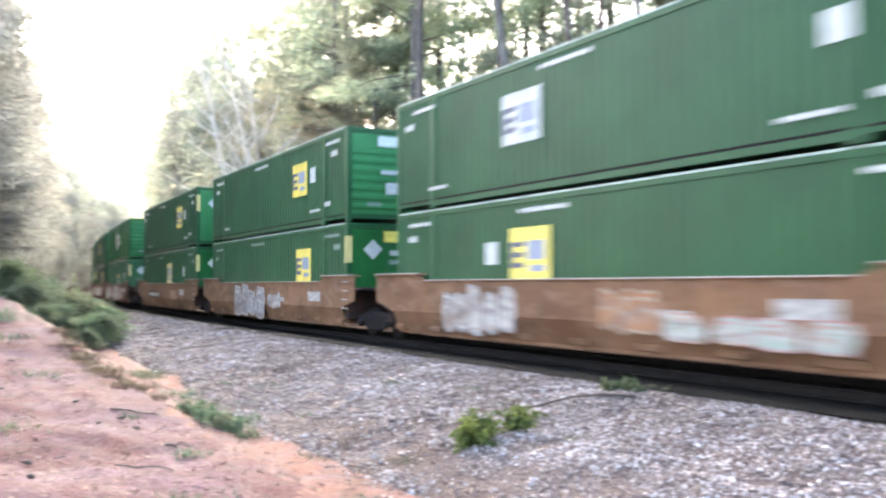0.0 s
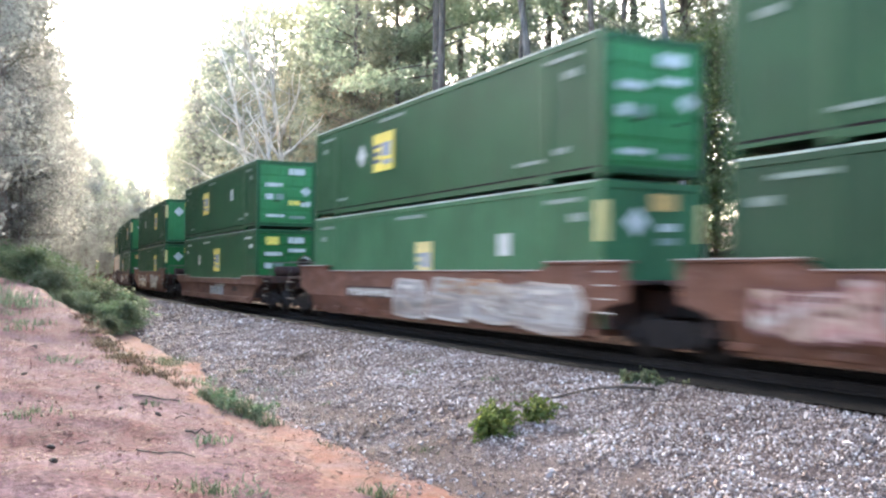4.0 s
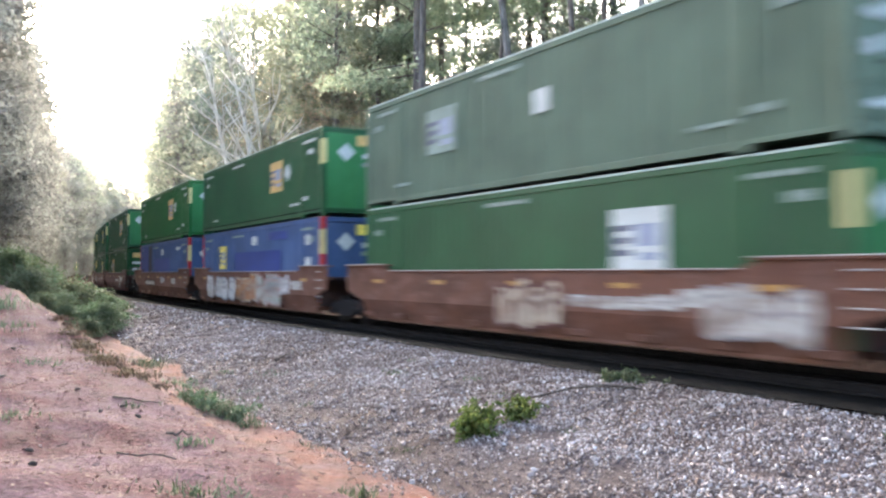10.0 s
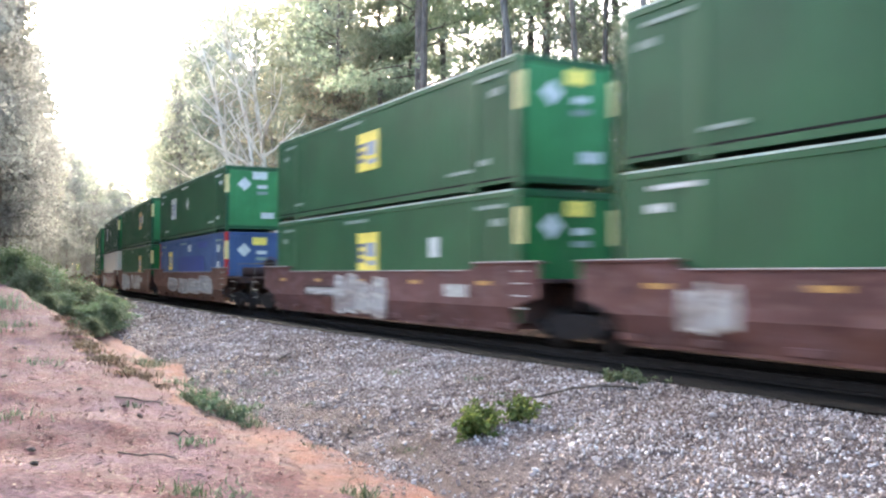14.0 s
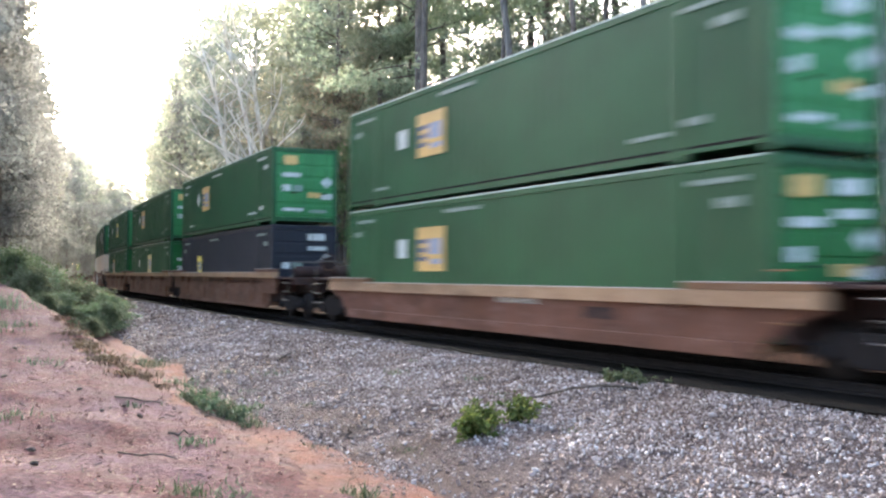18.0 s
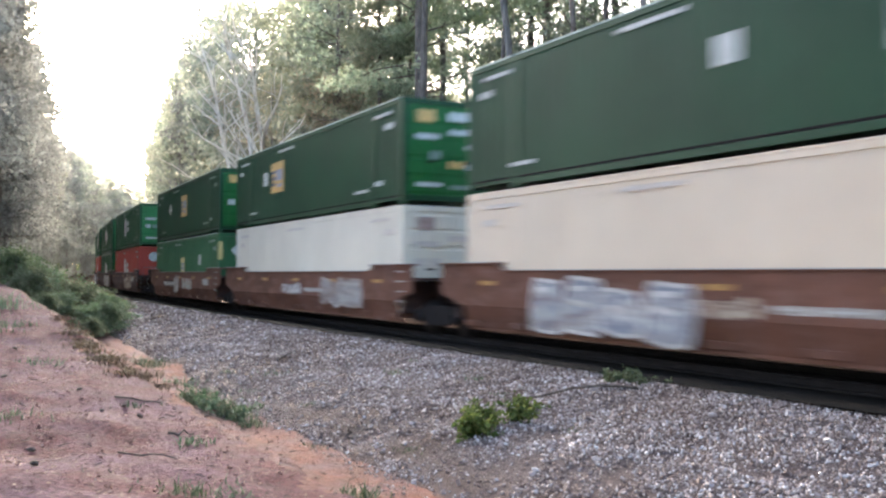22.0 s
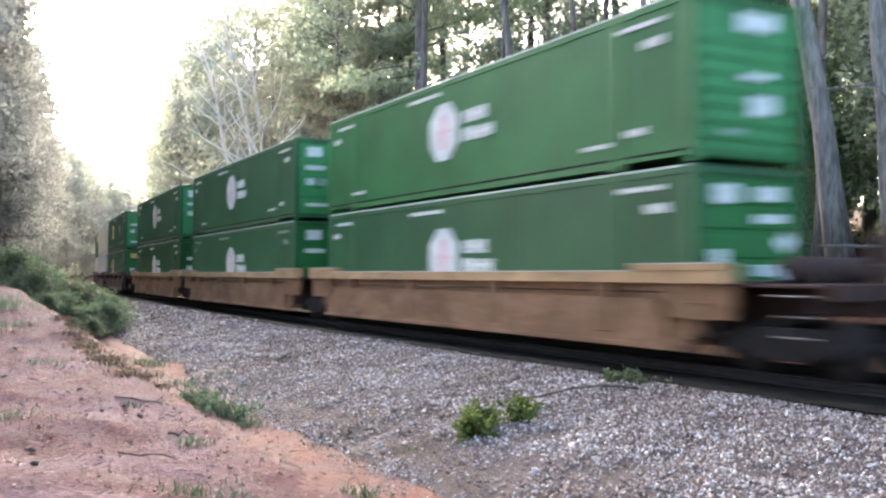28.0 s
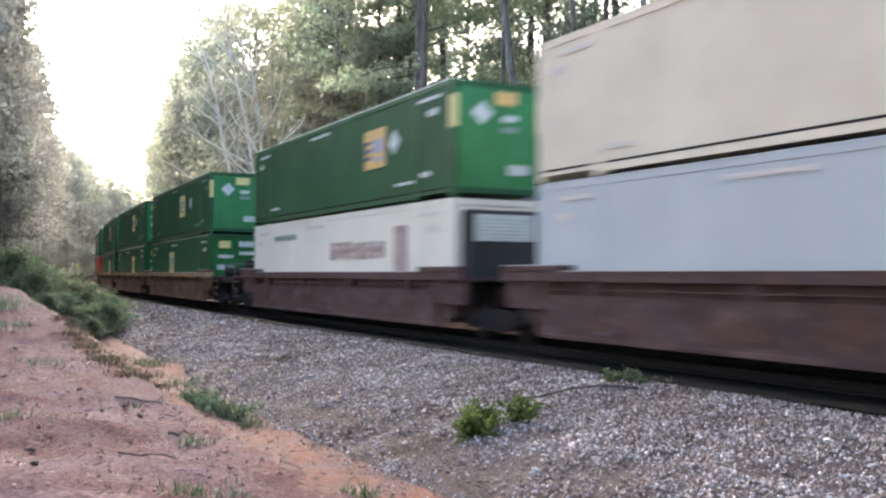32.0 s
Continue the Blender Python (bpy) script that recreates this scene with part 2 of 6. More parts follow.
M = {
    "green": painted("green_paint", GREEN, 0.38, 0.35),
    "dark_green": painted("dark_green_paint", (0.0123, 0.05576, 0.0246), 0.4, 0.4),
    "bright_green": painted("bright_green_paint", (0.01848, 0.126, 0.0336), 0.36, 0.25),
    # container green with the extra sky light on the ends painted in
    "lit_end_green": painted("lit_end_green_paint", (0.04275, 0.2042, 0.07125), 0.42, 0.2),
    "deep_green": painted("deep_saturated_green_paint", (0.0099, 0.0627, 0.0165), 0.4, 0.3),
    "light_green": painted("faded_light_green_paint", (0.0448, 0.1376, 0.0624), 0.5, 0.3),
    "grey_green": painted("dull_grey_green_paint", (0.108, 0.1548, 0.1053), 0.55, 0.4),
    "red": painted("salmon_red_paint", (0.43, 0.0731, 0.0516), 0.5, 0.25),
    "dark_red": painted("deep_red_paint", (0.42, 0.03, 0.03), 0.5, 0.2),
    "blue": painted("blue_paint", (0.0578, 0.102, 0.2125), 0.5, 0.3),
    "deep_blue": painted("deep_blue_paint", (0.0255, 0.051, 0.204), 0.5, 0.2),
    "navy": painted("slate_navy_paint", (0.0238, 0.02635, 0.0357), 0.5, 0.3),
    "white": painted("off_white_paint", (0.6864, 0.6336, 0.528), 0.5, 0.07, fade=0.05),
    "cream": painted("cream_paint", (0.7052, 0.602, 0.4644), 0.55, 0.08, 0.06, fade=0.06),
    "beige": painted("beige_paint", (0.73, 0.60, 0.46), 0.55, 0.07, 0.02, fade=0.04),
    "pale_blue": painted("pale_blue_paint", (0.42, 0.4368, 0.4452), 0.5, 0.08, fade=0.05),
    "orange_brown": painted("orange_brown_steel", (0.207, 0.1086, 0.05704), 0.65, 0.45, 0.35, 0.6),
    "brown": painted("weathered_brown_steel", (0.153, 0.0675, 0.045), 0.7, 0.5, 0.4, 0.6),
    "dark_brown": painted("dark_purplish_brown_steel", (0.07225, 0.03995, 0.0391), 0.7, 0.5, 0.35, 0.6),
    "maroon": painted("maroon_brown_steel", (0.1215, 0.054, 0.0495), 0.7, 0.5, 0.3, 0.6),
    "rust_orange": painted("rusty_orange_steel", (0.145, 0.072, 0.047), 0.7, 0.55, 0.5, 0.6),
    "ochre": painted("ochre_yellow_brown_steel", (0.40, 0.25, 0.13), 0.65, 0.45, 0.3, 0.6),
    "pale_chord": painted("pale_orange_steel", (0.36, 0.225, 0.135), 0.65, 0.4, 0.3, 0.6),
    # near black: the shade under the train painted onto the track bed
    "shade_black": earth("oily_ballast", [(0.3, (0.005, 0.0045, 0.004)), (0.7, (0.012, 0.010, 0.009))], [(0.3, (0.5, 0.5, 0.5)), (0.7, (1.2, 1.2, 1.2))], 0.8, 18.0, 0.04),
    "grime": painted("grimy_dark_steel", (0.045, 0.028, 0.026), 0.75, 0.5, 0.3),
    # grease on the trucks; painted shade on the rails and box seams
    "shadow": plain("grease_and_shade_black", (0.022, 0.019, 0.019), 0.9),
    "steel": plain("worn_wheel_steel", (0.03, 0.025, 0.024), 0.75, 0.2),
    "iron": plain("worn_grey_iron", (0.13, 0.115, 0.105), 0.5, 0.3, 0.3),
    "yellow": plain("yellow_vinyl", (0.78, 0.63, 0.11), 0.4),
    "orange": plain("faded_orange_vinyl", (0.58, 0.36, 0.12), 0.5),
    "pale_yellow": plain("faded_yellow_vinyl", (0.62, 0.52, 0.22), 0.5),
    "label": plain("white_vinyl", (0.52, 0.55, 0.53), 0.6),
    "grey_label": plain("greyed_white_lettering", (0.20, 0.27, 0.23), 0.6),
    "stencil": plain("worn_white_stencil", (0.36, 0.34, 0.32), 0.6, 0.0, 0.3),
    "ink": plain("dark_blue_vinyl", (0.08, 0.09, 0.14), 0.5),
    "sky_blue": plain("light_blue_vinyl", (0.25, 0.29, 0.40), 0.5),
    "pink": plain("faded_red_vinyl", (0.58, 0.36, 0.40), 0.5),
    "rust_text": plain("faded_brown_lettering", (0.56, 0.50, 0.45), 0.6, 0.0, 0.2),
    "stain_text": plain("faded_red_brown_lettering", (0.33, 0.24, 0.215), 0.6, 0.0, 0.3),
    "reflector": plain("amber_reflective_tape", (0.36, 0.18, 0.04), 0.5, 0.0, 0.4),
    "black": plain("black_rubber", (0.02, 0.02, 0.02), 0.6),
    # creosote, darkened further for the shade under the train
    "tie": bark("shade_dark_creosoted_wood", (0.012, 0.010, 0.009), (0.035, 0.028, 0.024)),
    "bark": bark("pine_bark", (0.10, 0.082, 0.07), (0.235, 0.19, 0.165)),
    "pale_bark": bark("pale_grey_bark", (0.12, 0.105, 0.095), (0.26, 0.235, 0.21)),
    "dead_wood": bark("bleached_dead_wood", (0.58, 0.53, 0.47), (0.84, 0.78, 0.70)),
    "stick": bark("dry_stick_bark", (0.06, 0.045, 0.035), (0.16, 0.12, 0.095)),
    "pine_leaf": leafy("pine_needles", (0.192, 0.230, 0.157), (0.249, 0.285, 0.196), (0.316, 0.335, 0.245), 0.68),
    "leaf": leafy("broad_green_leaves", (0.185, 0.210, 0.164), (0.232, 0.255, 0.201), (0.299, 0.300, 0.244), 0.68),
    "under_leaf": leafy("undergrowth_leaves", (0.10, 0.14, 0.065), (0.14, 0.185, 0.09), (0.20, 0.235, 0.125), 0.6),
    "autumn_leaf": leafy("yellowing_leaves", (0.21, 0.215, 0.145), (0.29, 0.265, 0.185), (0.38, 0.30, 0.225), 0.6),
    "greyish_leaf": leafy("dull_greyish_leaves", (0.155, 0.165, 0.15), (0.18, 0.187, 0.172), (0.215, 0.215, 0.20), 0.58),
    "grass": leafy("grass_blades", (0.05, 0.085, 0.045), (0.085, 0.125, 0.07), (0.15, 0.17, 0.11), 0.22),
    "brush_leaf": leafy("wilting_brush_leaves", (0.055, 0.085, 0.045), (0.085, 0.12, 0.065), (0.13, 0.155, 0.10), 0.35),
    "branch_leaf": leafy("fresh_green_leaves", (0.042, 0.064, 0.016), (0.077, 0.103, 0.028), (0.143, 0.157, 0.049), 0.25),
    "dry_leaf": leafy("dry_fallen_leaves", (0.07, 0.042, 0.030), (0.14, 0.085, 0.06), (0.26, 0.18, 0.13), 0.15),
    "dirt": earth("red_clay", [(0.3, (0.110, 0.042, 0.041)), (0.48, (0.126, 0.060, 0.064)), (0.7, (0.145, 0.080, 0.091))],
                  [(0.28, (0.35, 0.30, 0.28)), (0.5, (0.95, 0.93, 0.92)), (0.72, (1.4, 1.37, 1.37))], 1.1, 14.0, 0.06, (3.2, (0.095, 0.068, 0.052), 0.4)),
    "raw_clay": earth("raw_orange_clay", [(0.3, (0.190, 0.078, 0.050)), (0.5, (0.198, 0.097, 0.076)), (0.72, (0.182, 0.112, 0.101))],
                      [(0.28, (0.5, 0.45, 0.42)), (0.55, (1.0, 1.0, 1.0)), (0.75, (1.2, 1.18, 1.15))], 1.3, 11.0, 0.05, (2.2, (0.13, 0.08, 0.06), 0.75)),
    # pale green that paints the sky's reflection on box top edges
    "pale_rail": painted("sky_glint_green_rail", (0.40, 0.49, 0.43), 0.4, 0.3),
    "worn_edge": painted("bare_worn_edge", (0.50, 0.46, 0.43), 0.5, 0.3),
    "dry_grass": leafy("dry_brown_grass", (0.055, 0.04, 0.025), (0.10, 0.07, 0.045), (0.19, 0.14, 0.09), 0.15),
    "litter": earth("pine_straw_floor", [(0.3, (0.05, 0.028, 0.018)), (0.7, (0.12, 0.065, 0.042))],
                    [(0.3, (0.5, 0.45, 0.4)), (0.7, (1.2, 1.1, 1.0))], 0.8, 16.0, 0.05),
    "gravel_bed": earth("fine_ballast", [(0.35, (0.078, 0.050, 0.042)), (0.65, (0.118, 0.090, 0.085))],
                        [(0.3, (0.35, 0.33, 0.32)), (0.6, (1.0, 1.0, 1.0)), (0.75, (1.5, 1.5, 1.55))], 0.5, 22.0, 0.05),
    "stone": pebbly("crushed_granite", [(0.0, (0.085, 0.063, 0.055)), (0.3, (0.185, 0.142, 0.123)), (0.62, (0.275, 0.232, 0.212)), (0.88, (0.385, 0.352, 0.330)), (1.0, (0.60, 0.585, 0.565))]),
    "clod": pebbly("clay_clods", [(0.0, (0.10, 0.05, 0.035)), (0.5, (0.25, 0.13, 0.10)), (1.0, (0.40, 0.28, 0.23))]),
}
for g_name, tones in (("pale_paint", ((0.30, 0.24, 0.21), (0.46, 0.43, 0.41), (0.58, 0.56, 0.55))),
                      ("white_paint", ((0.42, 0.40, 0.38), (0.60, 0.60, 0.62), (0.66, 0.66, 0.68))),
                      ("cream_paint", ((0.34, 0.24, 0.18), (0.50, 0.42, 0.33), (0.45, 0.38, 0.31))),
                      ("pink_paint", ((0.48, 0.44, 0.42), (0.42, 0.20, 0.20), (0.50, 0.38, 0.32))),
                      ("grey_paint", ((0.17, 0.15, 0.15), (0.38, 0.37, 0.38), (0.26, 0.26, 0.28))),
                      ("mint_paint", ((0.46, 0.47, 0.46), (0.34, 0.44, 0.39), (0.48, 0.48, 0.47))),
                      ("orange_paint", ((0.44, 0.19, 0.06), (0.40, 0.15, 0.05), (0.30, 0.14, 0.08))),
                      ("blue_grey_paint", ((0.36, 0.39, 0.43), (0.20, 0.23, 0.30), (0.42, 0.44, 0.47)))):
    gm, gnt, gb = nodes_of("sprayed_" + g_name)
    tones = [tuple(v * k for v, k in zip(tone, (0.84, 0.81, 0.78))) for tone in tones]
    gc, gf = noise_ramp(gnt, 1.6, [(0.35, tones[0]), (0.5, tones[1]), (0.65, tones[2])], detail=7.0, rough=0.65)
    worn, wf = noise_ramp(gnt, 3.0, [(0.45, (0, 0, 0)), (0.75, (1, 1, 1))], detail=8.0, rough=0.7, stretch=(1.0, 0.7, 1.3))
    gc = mixed(gnt, gc, (0.15, 0.085, 0.065), mixed(gnt, (0, 0, 0), worn, 0.5))
    gnt.links.new(gc, gb.inputs["Base Color"])
    gb.inputs["Roughness"].default_value = 0.6
    M[g_name] = gm

# ---- mesh tools ----
def make(name, verts, faces, smooth=False):
    me = bpy.data.meshes.new(name)
    me.from_pydata([tuple(v) for v in verts], [], [tuple(f) for f in faces])
    me.materials.append(None)
    if smooth:
        me.polygons.foreach_set("use_smooth", [True] * len(me.polygons))
    me.update()
    return me


def quads(name, verts):
    """A mesh of separate faces from an (n, corners, 3) array."""
    n, k = len(verts), len(verts[0])
    me = bpy.data.meshes.new(name)
    me.vertices.add(k * n)
    me.vertices.foreach_set("co", np.asarray(verts, dtype=np.float32).ravel())
    me.loops.add(k * n)
    me.loops.foreach_set("vertex_index", np.arange(k * n, dtype=np.int32))
    me.polygons.add(n)
    me.polygons.foreach_set("loop_start", np.arange(0, k * n, k, dtype=np.int32))
    me.materials.append(None)
    me.update(calc_edges=True)
    return me


def join(*pieces):
    """One (verts, faces) from several."""
    V, F = [], []
    for v, f in pieces:
        k = len(V)
        V += [tuple(p) for p in v]
        F += [tuple(i + k for i in q) for q in f]
    return V, F


def box(x0, x1, y0, y1, z0, z1):
    V = [(x, y, z) for z in (z0, z1) for y in (y0, y1) for x in (x0, x1)]
    return V, [(0, 2, 3, 1), (4, 5, 7, 6), (0, 1, 5, 4), (2, 6, 7, 3), (0, 4, 6, 2), (1, 3, 7, 5)]


def extrude_y(profile, y0, y1):
    """A closed (x, z) outline drawn along y."""
    n = len(profile)
    V = [(x, y0, z) for x, z in profile] + [(x, y1, z) for x, z in profile]
    F = [(i, (i + 1) % n, n + (i + 1) % n, n + i) for i in range(n)]
    return V, F + [tuple(range(n))[::-1], tuple(range(n, 2 * n))]


def extrude_x(outline, x0, x1):
    """A closed (y, z) outline drawn along x."""
    n = len(outline)
    V = [(x0, y, z) for y, z in outline] + [(x1, y, z) for y, z in outline]
    F = [(i, (i + 1) % n, n + (i + 1) % n, n + i) for i in range(n)]
    return V, F + [tuple(range(n))[::-1], tuple(range(n, 2 * n))]


def tube(points, radii, sides=8):
    """A tapered tube through points."""
    V, F = [], []
    pts = [Vector(p) for p in points]
    for i, p in enumerate(pts):
        d = (pts[min(i + 1, len(pts) - 1)] - pts[max(i - 1, 0)]).normalized()
        u = d.cross(Vector((0.3, 0.9, 0.2))).normalized()
        w = d.cross(u)
        for k in range(sides):
            a = 2 * math.pi * k / sides
            V.append(p + (u * math.cos(a) + w * math.sin(a)) * radii[i])
    for i in range(len(pts) - 1):
        for k in range(sides):
            a, b = i * sides + k, i * sides + (k + 1) % sides
            F.append((a, b, b + sides, a + sides))
    F.append(tuple(range(sides))[::-1])
    F.append(tuple(range((len(pts) - 1) * sides, len(pts) * sides)))
    return V, F


def rounded(name, piece, width, segments=2):
    """A mesh with its sharp edges bevelled."""
    bm = bmesh.new()
    vs = [bm.verts.new(v) for v in piece[0]]
    for f in piece[1]:
        bm.faces.new([vs[i] for i in f])
    bmesh.ops.recalc_face_normals(bm, faces=bm.faces)
    edges = [e for e in bm.edges if len(e.link_faces) == 2 and e.calc_face_angle() > 0.5]
    bmesh.ops.bevel(bm, geom=edges, offset=width, segments=segments, affect="EDGES", profile=0.6)
    me = bpy.data.meshes.new(name)
    bm.to_mesh(me)
    bm.free()
    me.materials.append(None)
    return me


def put(ob, mat):
    if ob.material_slots:
        ob.material_slots[0].link = "OBJECT"
        ob.material_slots[0].material = mat
    return ob


def part(name, mesh, mat, parent, label="", m=None):
    """One mesh object under a thing or under a part."""
    ob = put(new(name, mesh), mat)
    ob.parent = parent
    if m is not None:
        ob.matrix_basis = m
    if label:
        ob["label"] = label
    return ob


# ---- the line of the track ----
TRACK_X, BEND_AT, BEND_R, STRAIGHT_AT = 12.35, 19.0, 762.0, 420.0


def on_track(s, off=0.0, z=0.0):
    """The place s metres along the track, off metres to its far side, and the angle by which the track has turned."""
    a = min(max(s - BEND_AT, 0.0), STRAIGHT_AT - BEND_AT) / BEND_R
    rest = max(s - STRAIGHT_AT, 0.0)
    x = TRACK_X + BEND_R - (BEND_R - off) * math.cos(a) + rest * math.sin(a)
    y = min(s, BEND_AT) + (BEND_R - off) * math.sin(a) + rest * math.cos(a)
    return Vector((x, y, z)), a


def blend(table, x):
    """Smooth interpolation in a table of (x, value)."""
    if x <= table[0][0]:
        return table[0][1]
    for (xa, va), (xb, vb) in zip(table, table[1:]):
        if x <= xb:
            k = (x - xa) / (xb - xa)
            k = k * k * (3 - 2 * k)
            return va + (vb - va) * k
    return table[-1][1]


CREST_Z = [(-30, -0.6), (8, -0.72), (13, -0.72), (16.8, -0.53), (19.5, -0.36), (21, -0.23), (23, -0.02), (25, 0.22), (28, 0.46), (32, 0.74), (45, 0.95), (200, 1.2)]
CREST_OFF = [(-30, -8.9), (13, -8.95), (16.8, -9.05), (19.5, -9.35), (25, -9.57), (32, -9.95), (60, -10.6)]
NEAR_BED = [(-12, -1.6), (-7.9, -1.32), (-7.2, -1.13), (-4.85, -0.80), (-2.6, -0.47), (-1.9, -0.42)]
FAR_BED = [(1.9, -0.42), (2.6, -0.47), (4.6, -1.1), (6.0, -0.9), (9.0, 1.6), (20, 2.6), (45, 5.0), (120, 14.0), (600, 20.0)]


def lumpy(x, y, size, seed=0.0):
    return noise.noise(Vector((x / size, y / size, seed)))


FOOT = [(6, -8.2), (9, -8.0), (12, -7.65), (16, -7.35), (20, -7.0), (25, -6.35), (31, -6.4), (40, -6.0), (52, -4.9), (70, -5.5)]


def past_foot(s, off, p):
    """0 on the stones, 1 on the clay beyond their ragged foot."""
    return min(1.0, max(0.0, (blend(FOOT, s) + 0.3 * lumpy(p.x, p.y, 0.9, 14.0) + 0.12 * lumpy(p.x, p.y, 0.3, 2.0) - off) / 0.35))


def ground_z(s, off):
    """Height of the earth beside and under the track."""
    p, a = on_track(s, off)
    if off > -2.3:
        z = blend(FAR_BED, off) if off > 2.0 else -0.56
        if abs(off) < 2.7:
            z -= 0.1
    else:
        c, zc = blend(CREST_OFF, s), blend(CREST_Z, s)
        if off < c:
            z = zc + 0.075 * min(c - off, 5.0) + (0.14 * lumpy(p.x, p.y, 1.7) + 0.06 * lumpy(p.x, p.y, 0.45)) * min(1.0, 0.25 + (c - off))
            if off < -18:
                z += 0.06 * min(-18 - off, 30)
        elif off < -7.3:
            edge = 0.22 * lumpy(p.x, p.y, 0.8, 3.0)
            k = min(1.0, max(0.0, (off - c + edge) / (-7.3 - c)))
            scarp = min(0.34, 0.65 * (zc + 1.13))
            z = zc - scarp * min(1.0, k / 0.2) + (-1.13 - zc + scarp) * max(0.0, k - 0.1) / 0.9 + 0.05 * lumpy(p.x, p.y, 0.35) * (1 - k)
        else:
            k = past_foot(s, off, p)
            z = blend(NEAR_BED, off) - (0.12 + 0.2 * min(1.0, (off + 7.3) / 2)) * (1 - k) + 0.03 * lumpy(p.x, p.y, 0.5, 9.0) * k
    if off > 4:
        z += 0.18 * lumpy(p.x, p.y, 2.5, 7.0)
    return z


def bed_z(s, off):
    """Height of the crushed stone."""
    p, a = on_track(s, off)
    z = blend(NEAR_BED, off) if off < 0 else blend(FAR_BED, off) + (0.0 if off < 4.4 else -0.4)
    rag = 0.07 * lumpy(p.x, p.y, 1.1, 11.0) + 0.035 * lumpy(p.x, p.y, 0.4, 5.0)
    if off < -4:
        z -= 0.2 * past_foot(s, off, p)
    return z + rag * (1.0 if off < -2.6 else 0.3)


# ---- ground, stone bed and track ----
def steps(*spans):
    out = []
    for a, b, d in spans:
        n = max(1, round((b - a) / d))
        out += [a + (b - a) * i / n for i in range(n)]
    return out + [spans[-1][1]]


def sheet(name, ss, offs, height, wide=0.0):
    V = []
    for s in ss:
        for o in offs:
            p, a = on_track(s, o)
            V.append((p.x, p.y, height(s, o)))
    w = len(offs)
    F = [(i * w + j, i * w + j + 1, (i + 1) * w + j + 1, (i + 1) * w + j) for i in range(len(ss) - 1) for j in range(w - 1)]
    return make(name, V, F, True)


def build_ground():
    ss = steps((-400, -40, 60), (-40, 2, 2), (2, 26, 0.18), (26, 60, 0.8), (60, 220, 5), (220, 900, 40), (900, 3000, 300))
    offs = steps((-1200, -100, 220), (-100, -20, 8), (-20, -13.5, 0.6), (-13.5, -7, 0.09), (-7, -4.6, 0.16), (-4.6, 2.4, 0.9), (2.4, 12, 0.6), (12, 45, 3), (45, 85, 8), (85, 600, 100))
    me = sheet("ground", ss, offs, ground_z)
    me.materials.append(None)
    me.materials.append(None)
    ob = new("ground", me)
    for i, m in enumerate((M["dirt"], M["litter"], M["raw_clay"])):
        ob.material_slots[i].link = "OBJECT"
        ob.material_slots[i].material = m
    w = len(offs) - 1
    idx = []
    for i in range(len(ss) - 1):
        for j in range(w):
            if blend(CREST_OFF, ss[i]) - 0.1 + 0.45 * lumpy(ss[i], offs[j], 0.9, 31.0) + 0.2 * lumpy(ss[i], offs[j], 0.3, 8.0) < offs[j] < 0 and ss[i] < 60:
                idx.append(2)
                continue
            idx.append(1 if offs[j] > 2.3 or (offs[j] < -14.0 and ss[i] > 24) or ss[i] > 60 or offs[j] < -30 else 0)
    me.polygons.foreach_set("material_index", idx)
    tagged(ob, "bank of red clay beside the track, forest floor beyond", "ground", kind="structure")
    ss = steps((-40, 3, 3), (3, 30, 0.25), (30, 60, 0.8), (60, 220, 6), (220, 900, 30))
    offs = steps((-8.4, -2.4, 0.18), (-2.4, 2.4, 0.6), (2.4, 5.2, 0.4))
    bed = put(new("ballast_bed", sheet("ballast_bed", ss, offs, bed_z)), M["gravel_bed"])
    tagged(bed, "grey crushed granite ballast sloping down from the track", "ballast", kind="structure")
    # extra sheet that carries the train's shade as near-black colour
    core = put(new("oily_ballast", sheet("oily_ballast", steps((-40, 140, 2), (140, 420, 10)), [-2.05, -1.0, 0.0, 1.0, 2.05], lambda s, o: -0.382 + 0.02 * lumpy(s * 3.0, o * 3.0, 1.0))), M["shade_black"])
    tagged(core, "ballast between the sleepers, the shade under the train put into its colour", "ballast", kind="structure")
    return ob, bed


ground, ballast_bed = build_ground()


def stone_shape(rng, size):
    """A broken stone of eight corners."""
    V, F = box(-1, 1, -1, 1, -1, 1)
    sc = np.array([rng.uniform(0.7, 1.3), rng.uniform(0.55, 1.0), rng.uniform(0.3, 0.7)]) * size
    V = (np.array(V) * rng.uniform(0.55, 1.0, (8, 1)) + rng.uniform(-0.25, 0.25, (8, 3))) * sc
    return V, F


def turn(rng):
    q = rng.normal(size=4)
    w, x, y, z = q / np.linalg.norm(q)
    return np.array([[1 - 2 * (y * y + z * z), 2 * (x * y - z * w), 2 * (x * z + y * w)],
                     [2 * (x * y + z * w), 1 - 2 * (x * x + z * z), 2 * (y * z - x * w)],
                     [2 * (x * z - y * w), 2 * (y * z + x * w), 1 - 2 * (x * x + y * y)]])


